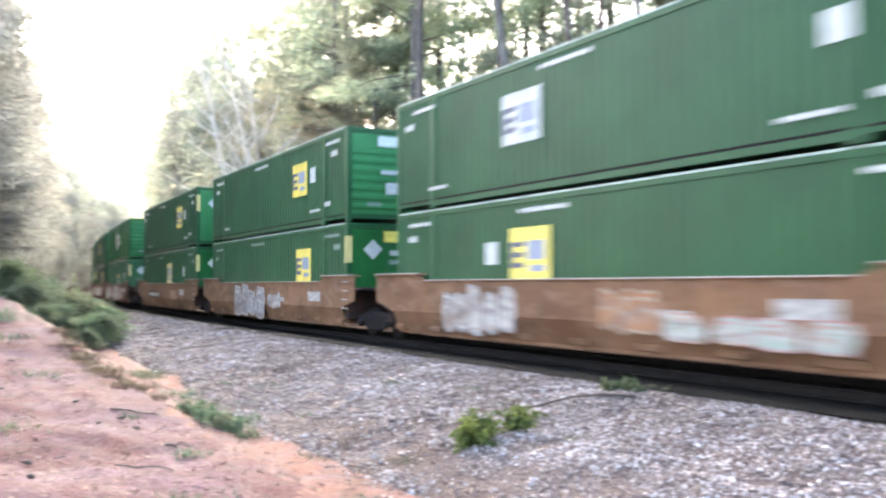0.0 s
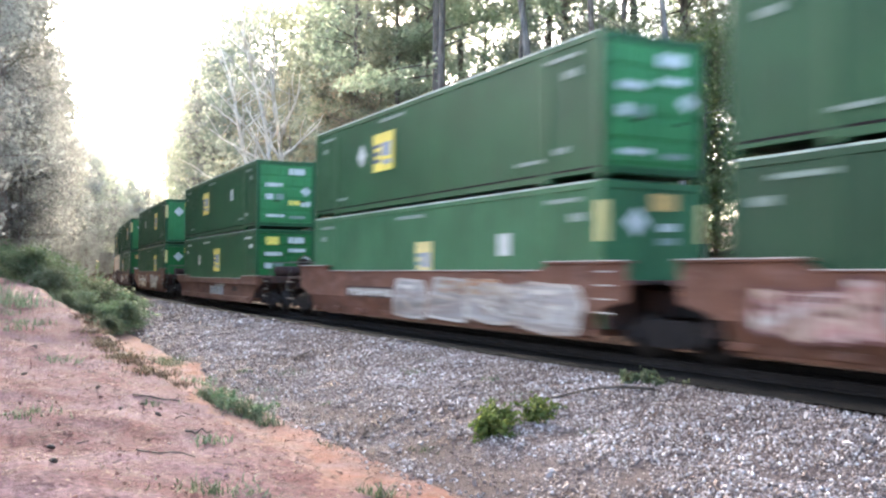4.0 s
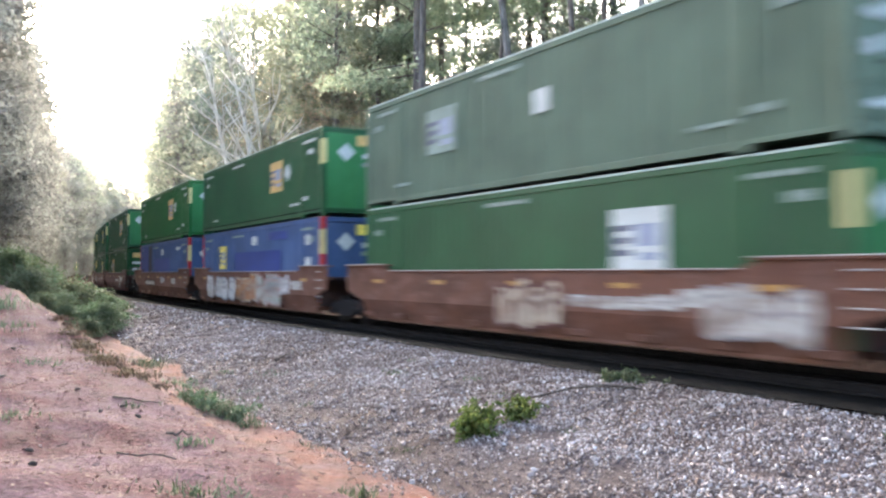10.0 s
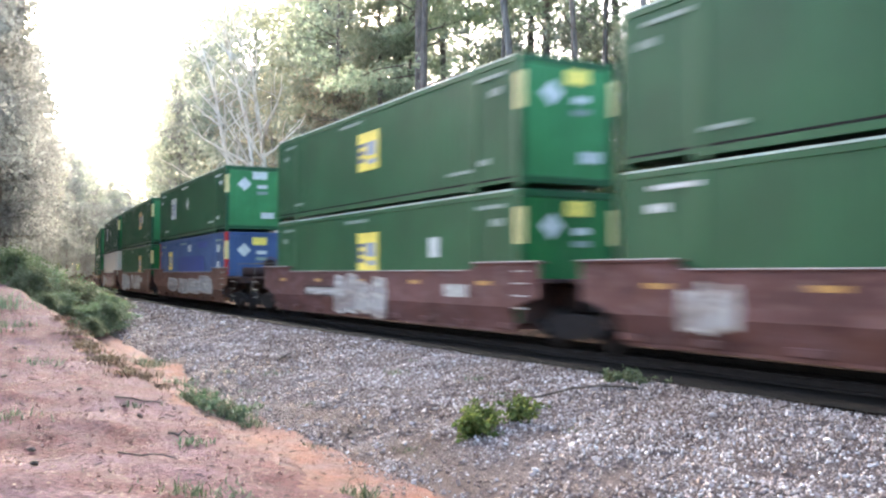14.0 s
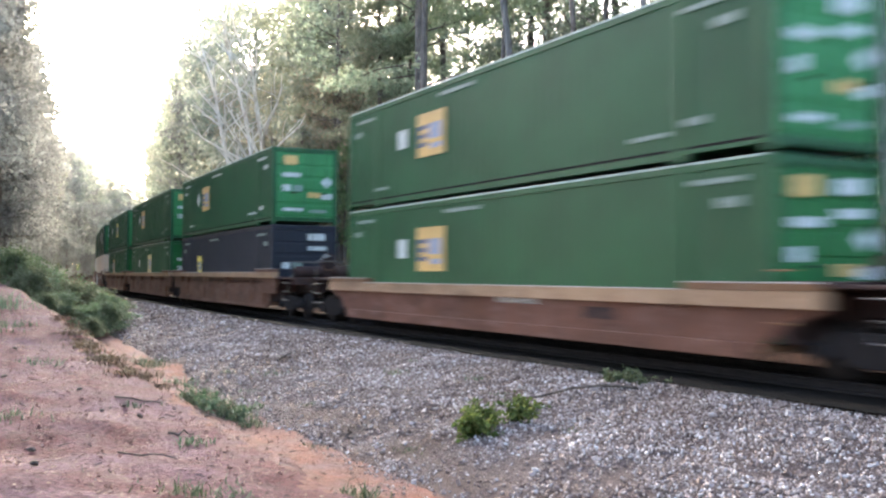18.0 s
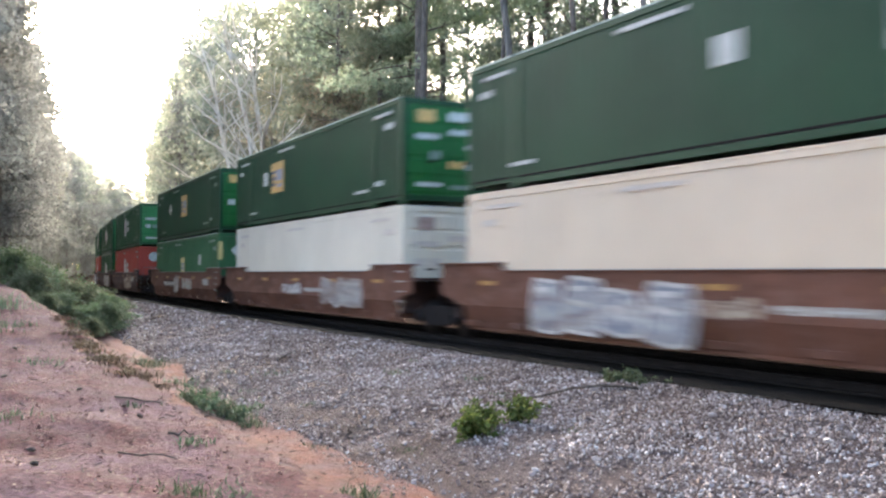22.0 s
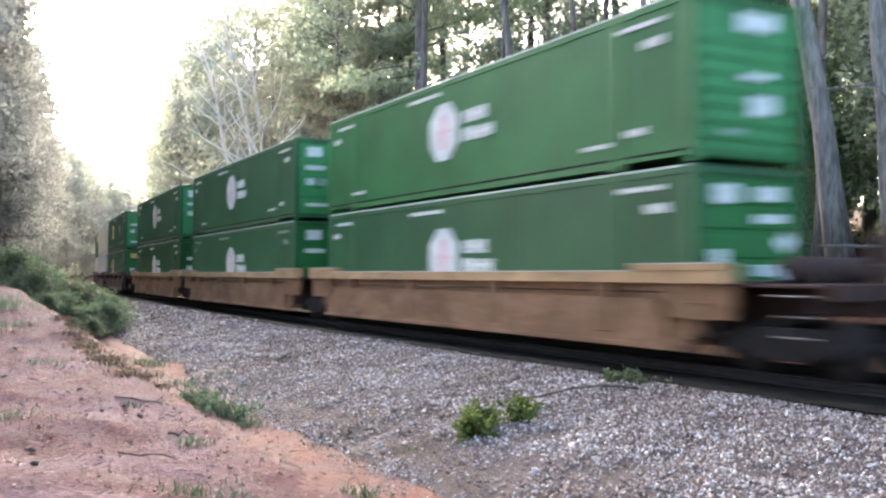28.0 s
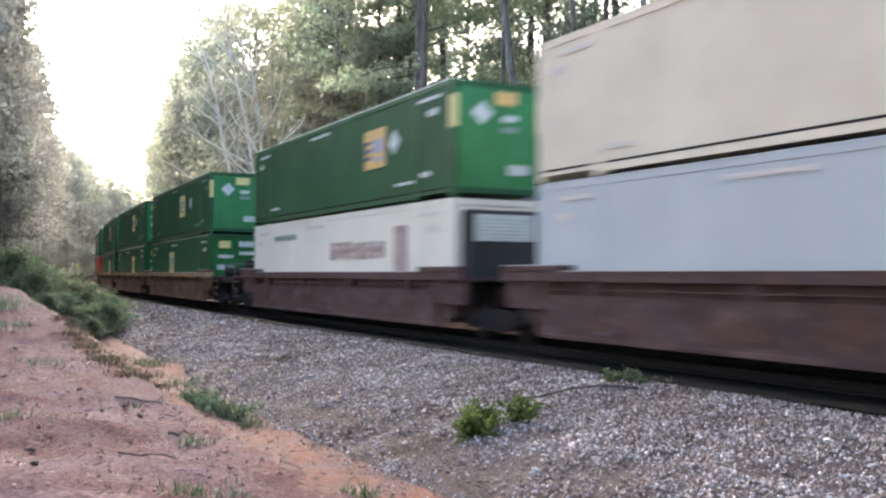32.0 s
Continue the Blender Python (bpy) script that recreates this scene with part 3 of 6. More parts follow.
def build_stones():
    """Loose stones over the bed: one joined layer, thinner with distance."""
    rng = np.random.default_rng(4)
    shapes = [np.array(stone_shape(rng, 1.0)[0]) @ turn(rng).T for _ in range(60)]
    F0 = np.array(box(0, 1, 0, 1, 0, 1)[1])
    Vs, Fs, count = [], [], 0
    for s0, s1, density, size in ((4, 12, 900, 0.0165), (12, 20, 640, 0.0195), (20, 32, 240, 0.027), (32, 60, 50, 0.045)):
        n = int((s1 - s0) * 6.0 * density)
        S, O = rng.uniform(s0, s1, n), -8.1 + 6.2 * rng.random(n)
        for s, o in zip(S, O):
            if o < -7.2 and rng.random() > (o + 8.1) / 0.9:
                continue
            p, a = on_track(s, o)
            if o < -4.2 and lumpy(p.x, p.y, 0.9, 21.0) + 0.12 * (o + 6) < -0.12 and rng.random() < 0.7:
                continue
            if past_foot(s, o, p) > rng.random():
                continue
            bare = min(1.0, max(0.0, (-5.0 - o) / 2.4))
            if rng.random() < bare * (0.62 + 0.5 * lumpy(p.x, p.y, 0.6, 41.0)):
                continue
            k = size * (0.42 + rng.random() ** 2 * 1.25)
            base = max(bed_z(s, o), ground_z(s, o) if o < -7 else -9)
            Vs.append(shapes[rng.integers(60)] * k + (p.x, p.y, base + 0.25 * k))
            count += 1
    V = np.concatenate(Vs)
    Fq = (F0[None] + 8 * np.arange(count)[:, None, None]).reshape(-1, 4)
    me = bpy.data.meshes.new("loose_stones")
    me.vertices.add(len(V))
    me.vertices.foreach_set("co", V.astype(np.float32).ravel())
    me.loops.add(Fq.size)
    me.loops.foreach_set("vertex_index", Fq.astype(np.int32).ravel())
    me.polygons.add(len(Fq))
    me.polygons.foreach_set("loop_start", np.arange(0, Fq.size, 4, dtype=np.int32))
    me.materials.append(None)
    me.update(calc_edges=True)
    ob = put(new("loose_stones", me), M["stone"])
    tagged(ob, "loose angular grey and white granite stones covering the bed", "stones", kind="stuff")


build_stones()


def build_track():
    prof = [(-0.075, 0), (0.075, 0), (0.075, 0.02), (0.012, 0.05), (0.012, 0.125), (0.037, 0.14), (0.037, 0.168), (-0.037, 0.168), (-0.037, 0.14), (-0.012, 0.125), (-0.012, 0.05), (-0.075, 0.02)]
    ss = steps((-60, 20, 20), (20, 420, 5), (420, 1000, 100))
    for side in (-1, 1):
        V, F, n = [], [], len(prof)
        for i, s in enumerate(ss):
            for x, z in prof:
                V.append(on_track(s, side * 0.7525 + x, z - 0.368)[0])
            if i:
                F += [((i - 1) * n + k, (i - 1) * n + (k + 1) % n, i * n + (k + 1) % n, i * n + k) for k in range(n)]
        # rails coloured near black too, as shade below the cars
        tagged(put(new("rail", make("rail", V, F)), M["shadow"]), "worn steel running rail on wooden sleepers, coloured black for the shade under the train", "rail", "rails of the track", "structure")
    bed = new("sleeper_row")
    tagged(bed, "creosoted wooden sleepers under the rails, darkened for the shade there", "sleepers", kind="structure")
    me = rounded("sleeper", box(-1.28, 1.28, -0.11, 0.11, -0.54, -0.392), 0.012)
    s = -8.0
    rng = random.Random(3)
    while s < 48:
        p, a = on_track(s)
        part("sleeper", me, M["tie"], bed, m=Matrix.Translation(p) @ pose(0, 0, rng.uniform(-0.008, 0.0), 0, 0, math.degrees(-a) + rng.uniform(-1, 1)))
        s += 0.53


build_track()

# ---- the train ----
LONG, HALF, TALL = 16.15, 1.29, 2.90
SPEED = 23.3


def corrugated(name, pitch, depth, y0, y1, z0, z1, x):
    """A vertical-ribbed wall at x, facing -x."""
    V, F = [], []
    y, n = y0, 0
    cols = []
    while y < y1 - 1e-6:
        for dy, dx in ((0, 0), (0.42, 0), (0.5, depth), (0.92, depth)):
            yy = y + dy * pitch
            if yy < y1:
                cols.append((yy, x + dx))
        y += pitch
    cols.append((y1, x))
    for yy, xx in cols:
        V += [(xx, yy, z0), (xx, yy, z1)]
    for i in range(len(cols) - 1):
        F.append((2 * i, 2 * i + 1, 2 * i + 3, 2 * i + 2))
    return V, F


def mirrored(piece):
    return [(-x, y, z) for x, y, z in piece[0]], [f[::-1] for f in piece[1]]


def wall_mesh(name, pitch, depth):
    a = corrugated(name, pitch, depth, 0.16, LONG - 0.16, 0.2, TALL - 0.14, -HALF + 0.012)
    return make(name, *join(a, mirrored(a)))


WALL = {"ribbed": wall_mesh("ribbed_wall", 0.30, 0.022), "deep": wall_mesh("deep_ribbed_wall", 0.62, 0.04), "flat": wall_mesh("sheet_wall", 1.22, 0.006)}
ROOF = make("roof", *join(box(-HALF + 0.05, HALF - 0.05, 0.05, LONG - 0.05, TALL - 0.06, TALL - 0.02), box(-HALF + 0.05, HALF - 0.05, 0.1, LONG - 0.1, 0.14, 0.2)))
TOP_RAIL = rounded("top_rail", box(-HALF, -HALF + 0.07, 0.1, LONG - 0.1, TALL - 0.15, TALL), 0.012)
LOW_RAIL = rounded("bottom_rail", join(box(-HALF, -HALF + 0.09, 2.05, LONG - 2.05, 0.06, 0.2), box(-HALF, -HALF + 0.06, 0.12, 2.05, 0.12, 0.2), box(-HALF, -HALF + 0.06, LONG - 2.05, LONG - 0.12, 0.12, 0.2)), 0.012)
# thin strip that draws the shade line below the wall
LIP = make("rail_seal", *box(-HALF - 0.005, -HALF + 0.02, 0.18, LONG - 0.18, 0.205, 0.245))
RAIL_CAP = rounded("rail_cap", box(-HALF - 0.006, -HALF + 0.05, 0.18, LONG - 0.18, TALL - 0.035, TALL + 0.006), 0.006)
POST = rounded("corner_post", box(-HALF - 0.004, -HALF + 0.16, -0.004, 0.17, 0.0, TALL + 0.004), 0.02)
STACK_POST = rounded("stacking_post", box(-HALF - 0.006, -HALF + 0.1, -0.14, 0.14, 0.0, TALL + 0.004), 0.01)
SILL = rounded("end_sill", box(-HALF + 0.15, HALF - 0.15, 0.02, 0.14, 0.1, 0.26), 0.015)
HEADER = rounded("end_header", box(-HALF + 0.15, HALF - 0.15, 0.02, 0.14, TALL - 0.16, TALL), 0.015)
DOOR_Z = [(z + dz, y) for z in (0.32, 0.82, 1.32, 1.82, 2.26) for dz, y in ((0.0, 0.055), (0.03, 0.03), (0.37, 0.03), (0.40, 0.055))]
DOOR = make("door_leaf", *extrude_x([(0.1, 0.26), (0.055, 0.26)] + [(y, z) for z, y in DOOR_Z] + [(0.055, TALL - 0.17), (0.1, TALL - 0.17)], 0.01, 1.13))
ROD = make("locking_rod", *tube([(0, 0.015, 0.2), (0, 0.015, TALL - 0.1)], [0.022, 0.022], 6))
HANDLE = rounded("door_handle", box(-0.22, 0.02, -0.02, 0.01, 1.15, 1.2), 0.006)
RIB_Z = [(0.40 + 0.28 * i + dz, y) for i in range(7) for dz, y in ((0.0, 0.065), (0.03, 0.02), (0.14, 0.02), (0.17, 0.065))]
RIB_END = make("front_wall", *extrude_x([(0.1, 0.26), (0.065, 0.26)] + [(y, z) for z, y in RIB_Z] + [(0.065, TALL - 0.17), (0.1, TALL - 0.17)], -1.13, 1.13))
FLAT_X = [(x + dx, y) for x in (-0.75, 0.0, 0.75) for dx, y in ((-0.04, 0.045), (-0.02, 0.03), (0.02, 0.03), (0.04, 0.045))]
FLAT_END = make("front_wall", [(x, y, z) for z in (0.26, TALL - 0.17) for x, y in [(-1.13, 0.1), (-1.13, 0.045)] + FLAT_X + [(1.13, 0.045), (1.13, 0.1)]],
                [(i, (i + 1) % 16, 16 + (i + 1) % 16, 16 + i) for i in range(16)] + [tuple(range(16))[::-1], tuple(range(16, 32))])
UNIT_PLATE = rounded("plate", box(-0.003, 0.003, -0.5, 0.5, -0.5, 0.5), 0.0005, 1)
def letter_row(name, seed, count):
    """A strip notched above and below into uneven blocks, one metre wide and high, like a worn line of lettering."""
    rng = random.Random(seed)
    top, low, y, step = [], [], -0.5, 1.0 / count
    for i in range(count):
        w = step * rng.uniform(0.62, 0.86)
        for ring, sign in ((top, 1), (low, -1)):
            h = sign * (0.5 - rng.uniform(0, 0.12))
            ring += [(y, sign * 0.12), (y, h), (y + w, h), (y + w, sign * 0.12)]
        y += step
    return make(name, *extrude_x(low + top[::-1], -0.003, 0.003))


LETTERS = [letter_row("lettering_bar", i, n) for i, n in enumerate((5, 7, 9))]
END_PLATE = rounded("end_plate", box(-0.5, 0.5, -0.003, 0.003, -0.5, 0.5), 0.0005, 1)
OCT = make("round_sign", *extrude_x([(0.5 * math.cos(math.pi / 8 + k * math.pi / 4) * 1.08, 0.5 * math.sin(math.pi / 8 + k * math.pi / 4) * 1.08) for k in range(8)], -0.003, 0.003))
DIAMOND = make("hazard_diamond", *box(-0.22, 0.22, -0.003, 0.003, -0.22, 0.22))
REEFER = rounded("cooling_unit", join(box(-1.0, 1.0, -0.32, 0.06, 0.35, 2.62)), 0.06)
REEFER_GRILLE = rounded("cooling_grille", join(box(-0.85, 0.85, -0.36, -0.31, 1.85, 2.5), *[box(-0.8, 0.8, -0.375, -0.355, 1.92 + 0.09 * i, 1.97 + 0.09 * i) for i in range(6)]), 0.008)
SIDE_X = -HALF - 0.008


def plate(parent, mat, y, z, w, h, name="marking", x=SIDE_X, label=""):
    me = LETTERS[min(2, int(w / h / 4))] if "lettering" in name else UNIT_PLATE
    return part(name, me, M[mat], parent, label, Matrix.Translation((x, y, z)) @ Matrix.Diagonal((1, w, h, 1)))


def end_plate(parent, mat, x, z, w, h, name="label_plate", y=0.005, label=""):
    return part(name, END_PLATE, M[mat], parent, label, Matrix.Translation((x, y, z)) @ Matrix.Diagonal((w, 1, h, 1)))


def emblem(parent, mat, y, z=1.68, w=1.45, h=1.12):
    """A square company panel: bars in the shape of its lettering on a coloured field."""
    pan = plate(parent, mat, y, z, w, h, "company_panel", SIDE_X, "square vinyl company panel with dark and blue shapes")
    ink = "ink" if mat != "pale_yellow" else "grey_label"
    for dy, dz, pw, ph, m in ((0.30, 0.18, 0.36, 0.10, ink), (0.30, -0.02, 0.30, 0.10, ink), (0.30, -0.22, 0.36, 0.10, ink), (0.44, -0.02, 0.08, 0.48, ink),
                              (-0.16, 0.06, 0.42, 0.36, "sky_blue"), (-0.2, -0.28, 0.36, 0.12, "sky_blue")):
        part("panel_shape", UNIT_PLATE, M[m], pan, "", Matrix.Translation((-0.006, dy, dz)) @ Matrix.Diagonal((1, pw, ph, 1)))
    return pan


def octagon(parent, y, z=1.62):
    o = part("round_emblem", OCT, M["label"], parent, "white eight-sided emblem with a faded red cross", Matrix.Translation((SIDE_X, y, z)) @ Matrix.Diagonal((1, 1.42, 1.42, 1)))
    part("emblem_bar", UNIT_PLATE, M["pink"], o, "", Matrix.Translation((-0.006, 0, 0)) @ Matrix.Diagonal((1, 0.50, 0.07, 1)))
    part("emblem_bar", UNIT_PLATE, M["pink"], o, "", Matrix.Translation((-0.005, 0, 0)) @ Matrix.Diagonal((1, 0.22, 0.60, 1)))
    for dz, w, h in ((0.24, 1.10, 0.36), (-0.2, 1.38, 0.34)):
        plate(parent, "label", y - 0.92 - w / 2, z + dz, w, h, "lettering_bar")


def dress_side(c, kind, rng):
    """Numbers and notices as bars, the ones that all boxes carry."""
    tone = "rust_text" if kind in ("white", "beige", "cream", "pale_blue") else rng.choice(("label", "grey_label", "grey_label"))
    for y, z, w, h in ((1.3, 2.56, 1.25, 0.11), (0.95, 2.2, 0.55, 0.2), (LONG - 1.35, 2.56, 1.2, 0.11), (LONG - 0.85, 2.2, 0.5, 0.18),
                       (rng.uniform(8.6, 10.2), 2.6, 1.75, 0.11), (2.7, 0.52, rng.uniform(0.8, 1.3), 0.1), (LONG - 2.4, 0.5, 0.9, 0.1), (1.55, 0.66, 0.55, 0.16)):
        plate(c, tone, y + rng.uniform(-0.15, 0.15), z, w, h, "lettering_bar")


def dress_end(c, style, rng, plate_mat):
    white = "rust_text" if c["pale"] else "label"
    if c["pale"]:
        plate_mat = "stain_text"
    if style == "doors":
        for sx in (-1, 1):
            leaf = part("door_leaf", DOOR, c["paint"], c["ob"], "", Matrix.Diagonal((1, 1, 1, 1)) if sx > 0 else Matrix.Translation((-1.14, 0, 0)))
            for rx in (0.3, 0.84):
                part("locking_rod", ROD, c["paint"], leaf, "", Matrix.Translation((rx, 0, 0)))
            part("door_handle", HANDLE, M["steel"], leaf, "steel door handle", Matrix.Translation((0.8, 0, 0)))
        rows = [(-0.58, 2.42, 0.62, 0.34, plate_mat), (0.45, 2.45, 0.7, 0.26, white), (-0.55, 1.86, 0.75, 0.16, white), (0.5, 2.02, 0.75, 0.16, white),
                (-0.75, 1.36, 0.34, 0.24, white), (-0.3, 1.36, 0.34, 0.24, white if c["pale"] else "grey_label"), (0.35, 1.12, 0.5, 0.2, plate_mat), (0.85, 1.08, 0.42, 0.22, white), (-0.5, 0.55, 0.8, 0.12, white), (0.5, 0.5, 0.7, 0.12, white if c["pale"] else "grey_label")]
        for x, z, w, h, m in rows:
            if rng.random() < 0.85:
                end_plate(c["ob"], m, x, z, w, h)
        part("hazard_diamond", DIAMOND, M[white], c["ob"], "white diamond placard", Matrix.Translation((0.85, 0.003, 1.62)) @ pose(0, 0, 0, 0, 45, 0) @ Matrix.Diagonal((0.75, 1, 0.75, 1)))
    elif style == "ribs":
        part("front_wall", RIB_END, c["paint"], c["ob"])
        for x, z, w, h, m in ((0.2, 2.5, 0.95, 0.32, white), (0.2, 1.55, 0.75, 0.12, white), (0.3, 1.05, 0.62, 0.36, white), (-0.4, 0.55, 0.5, 0.1, white if c["pale"] else "grey_label")):
            end_plate(c["ob"], m, x, z, w, h)
    else:
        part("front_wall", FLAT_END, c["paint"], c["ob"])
        for x, z, w, h, m in ((0.25, 2.5, 0.66, 0.34, plate_mat), (0.35, 2.0, 0.45, 0.16, white), (0.35, 1.72, 0.5, 0.14, white if c["pale"] else "grey_label"), (0.6, 0.72, 0.6, 0.26, white)):
            if plate_mat or m != plate_mat:
                end_plate(c["ob"], m or "label", x, z, w, h)
        for sx in (-1, 1):
            end_plate(c["ob"], "pale_yellow", sx * (HALF - 0.08), 2.1, 0.15, 0.8, "height_mark", -0.010, "faded yellow height mark")
        plate(c["ob"], "pale_yellow", 0.09, 2.1, 0.15, 0.8, "height_mark", -HALF - 0.012, "faded yellow height mark")
        part("hazard_diamond", DIAMOND, M[white], c["ob"], "white diamond placard", Matrix.Translation((-0.45, 0.003, 2.1)) @ pose(0, 0, 0, 0, 45, 0))


WORDS = {"green": "green", "deep_green": "deep green", "dark_green": "dark green", "bright_green": "bright green", "light_green": "faded light green", "grey_green": "dull grey-green", "red": "salmon-red",
         "blue": "blue", "navy": "slate-navy", "white": "off-white", "cream": "cream rust-stained", "beige": "beige", "pale_blue": "pale blue-grey"}


def build_container(spec, upper, seed):
    """spec: colour, mark, its distance from the leading end, its colour, small white square's distance, style of the leading end."""
    colour, mark, at, mark_mat, square, end = spec
    rng = random.Random(seed)
    paint = M[colour]
    ob = new("freight_container")
    tagged(ob, WORDS[colour] + " ribbed steel freight container " + ("stacked on another container" if upper else "seated in a well car"), "container", "containers of the freight train")
    # green end walls go lighter: light from behind the camera, put into paint
    c = {"ob": ob, "pale": colour in ("white", "beige", "cream", "pale_blue"), "paint": M[{"green": "lit_end_green" if upper or end == "ribs" else "bright_green", "dark_green": "bright_green", "bright_green": "lit_end_green"}.get(colour, colour)]}
    part("wall", WALL["deep" if colour in ("grey_green", "red", "blue") else "flat" if colour in ("white", "pale_blue") else "ribbed"], paint, ob)
    part("roof", ROOF, paint, ob)
    flip = Matrix.Translation((0, LONG, 0)) @ pose(0, 0, 0, 0, 0, 180)
    for m in (Matrix(), flip):
        part("top_rail", TOP_RAIL, paint, ob, "", m)
        part("bottom_rail", LOW_RAIL, paint, ob, "", m)
    if colour not in ("grey_green", "white", "pale_blue"):
        # black strip stands for the shade under the wall's lower lip
        part("rail_seal", LIP, M["shadow"], ob, "black strip painted for the shade under the wall")
    # on green boxes the cap is a painted highlight
    part("rail_cap", RAIL_CAP, M["pale_rail"] if "green" in colour else paint, ob, "pale strip painted for the sky glint along the top edge" if "green" in colour else "")
    for y in (2.0, LONG - 2.0):
        part("stacking_post", STACK_POST, paint, ob, "", Matrix.Translation((0, y, 0)))
    red_post = colour == "blue"
    for sx in (1, -1):
        for far in (0, 1):
            m = Matrix.Diagonal((sx, 1, 1, 1)) if not far else Matrix.Translation((0, LONG, 0)) @ Matrix.Diagonal((sx, -1, 1, 1))
            part("corner_post", POST, M["dark_red"] if red_post else paint, ob, "red-painted post" if red_post else "", m)
    part("end_sill", SILL, paint, ob)
    part("end_header", HEADER, paint, ob)
    back = Matrix.Translation((0, LONG, 0)) @ pose(0, 0, 0, 0, 0, 180)
    part("back_wall", FLAT_END, paint, ob, "", back)
    part("end_sill", SILL, paint, ob, "", back)
    part("end_header", HEADER, paint, ob, "", back)
    dress_side(ob, colour, rng)
    pm = {"yellow": "yellow", "orange": "orange", "label": "label", "pale_yellow": "pale_yellow"}.get(mark_mat, "yellow")
    if mark == "panel":
        emblem(ob, mark_mat, at)
    elif mark == "octagon":
        octagon(ob, at, 1.62 if upper else 1.46)
        pm = "label"
    elif mark == "small":
        emblem(ob, "pale_yellow" if mark_mat == "orange" else mark_mat, at, 1.35, 0.95, 1.1)
    elif mark == "red_blocks":
        plate(ob, "dark_red", at + 1.4, 1.4, 1.25, 1.3, "faded_block")
        plate(ob, "dark_red", at - 1.2, 1.3, 0.9, 1.0, "faded_block")
        emblem(ob, "yellow", at, 1.25, 1.15, 0.9)
        plate(ob, "label", 3.2, 2.35, 1.9, 0.26, "lettering_bar")
    elif mark == "blue_blocks":
        plate(ob, "deep_blue", 7.3, 1.45, 6.2, 0.95, "painted_block")
        emblem(ob, "yellow", at, 1.75, 1.1, 1.0)
        plate(ob, "label", 7.6, 2.35, 0.8, 0.4, "lettering_bar")
        plate(ob, "deep_blue", 4.6, 2.45, 2.2, 0.3, "painted_block")
        plate(ob, "label", 1.3, 1.4, 0.55, 0.5, "lettering_bar")
        plate(ob, "label", 1.3, 2.2, 0.5, 0.4, "lettering_bar")
    elif mark == "blue_steps":
        plate(ob, "deep_blue", 14.4, 1.9, 3.0, 1.7, "painted_block")
        plate(ob, "navy", 12.0, 1.8, 1.1, 1.9, "painted_block")
        plate(ob, "deep_blue", 7.9, 1.45, 5.2, 0.95, "painted_block")
        plate(ob, "label", 7.7, 2.3, 0.8, 0.4, "lettering_bar")
        plate(ob, "label", 2.8, 2.4, 1.2, 0.2, "lettering_bar")
    elif mark == "reefer_text":
        plate(ob, "stain_text", 6.0, 1.75, 4.2, 0.55, "faded_lettering_bar")
        plate(ob, "grey_label", 12.5, 2.35, 2.4, 0.2, "lettering_bar")
        plate(ob, "stain_text", 2.9, 1.7, 0.8, 1.3, "faded_picture_patch")
    elif mark == "rust_mark":
        plate(ob, "brown", 10.2, 2.25, 0.5, 0.3, "rust_mark")
    if square is not None:
        part("white_square", UNIT_PLATE, M["label"], ob, "small white square sign", Matrix.Translation((SIDE_X, square, 1.72)) @ pose(0, 0, 0, rng.choice((0, 0, 45))) @ Matrix.Diagonal((1, 0.5, 0.5, 1)))
    if end == "reefer":
        part("front_wall", FLAT_END, paint, ob)
        r = part("cooling_unit", REEFER, M["black"], ob, "black cooling machine housing")
        part("cooling_grille", REEFER_GRILLE, M["label"], r)
    elif end == "logo":
        part("front_wall", FLAT_END, paint, ob)
        part("round_emblem", OCT, M["label"], ob, "white round emblem", Matrix.Translation((-0.35, 0.012, 2.2)) @ pose(0, 0, 0, 0, 0, 90) @ Matrix.Diagonal((1, 0.62, 0.62, 1)))
        end_plate(ob, "label", 0.45, 2.2, 0.9, 0.16, "lettering_bar")
    elif end == "stripes":
        part("front_wall", RIB_END, paint, ob)
        for i in range(5):
            end_plate(ob, "orange", -0.9, 0.5 + 0.45 * i, 0.3, 0.3, "worn_patch")
    else:
        dress_end(c, end, rng, pm)
    return ob


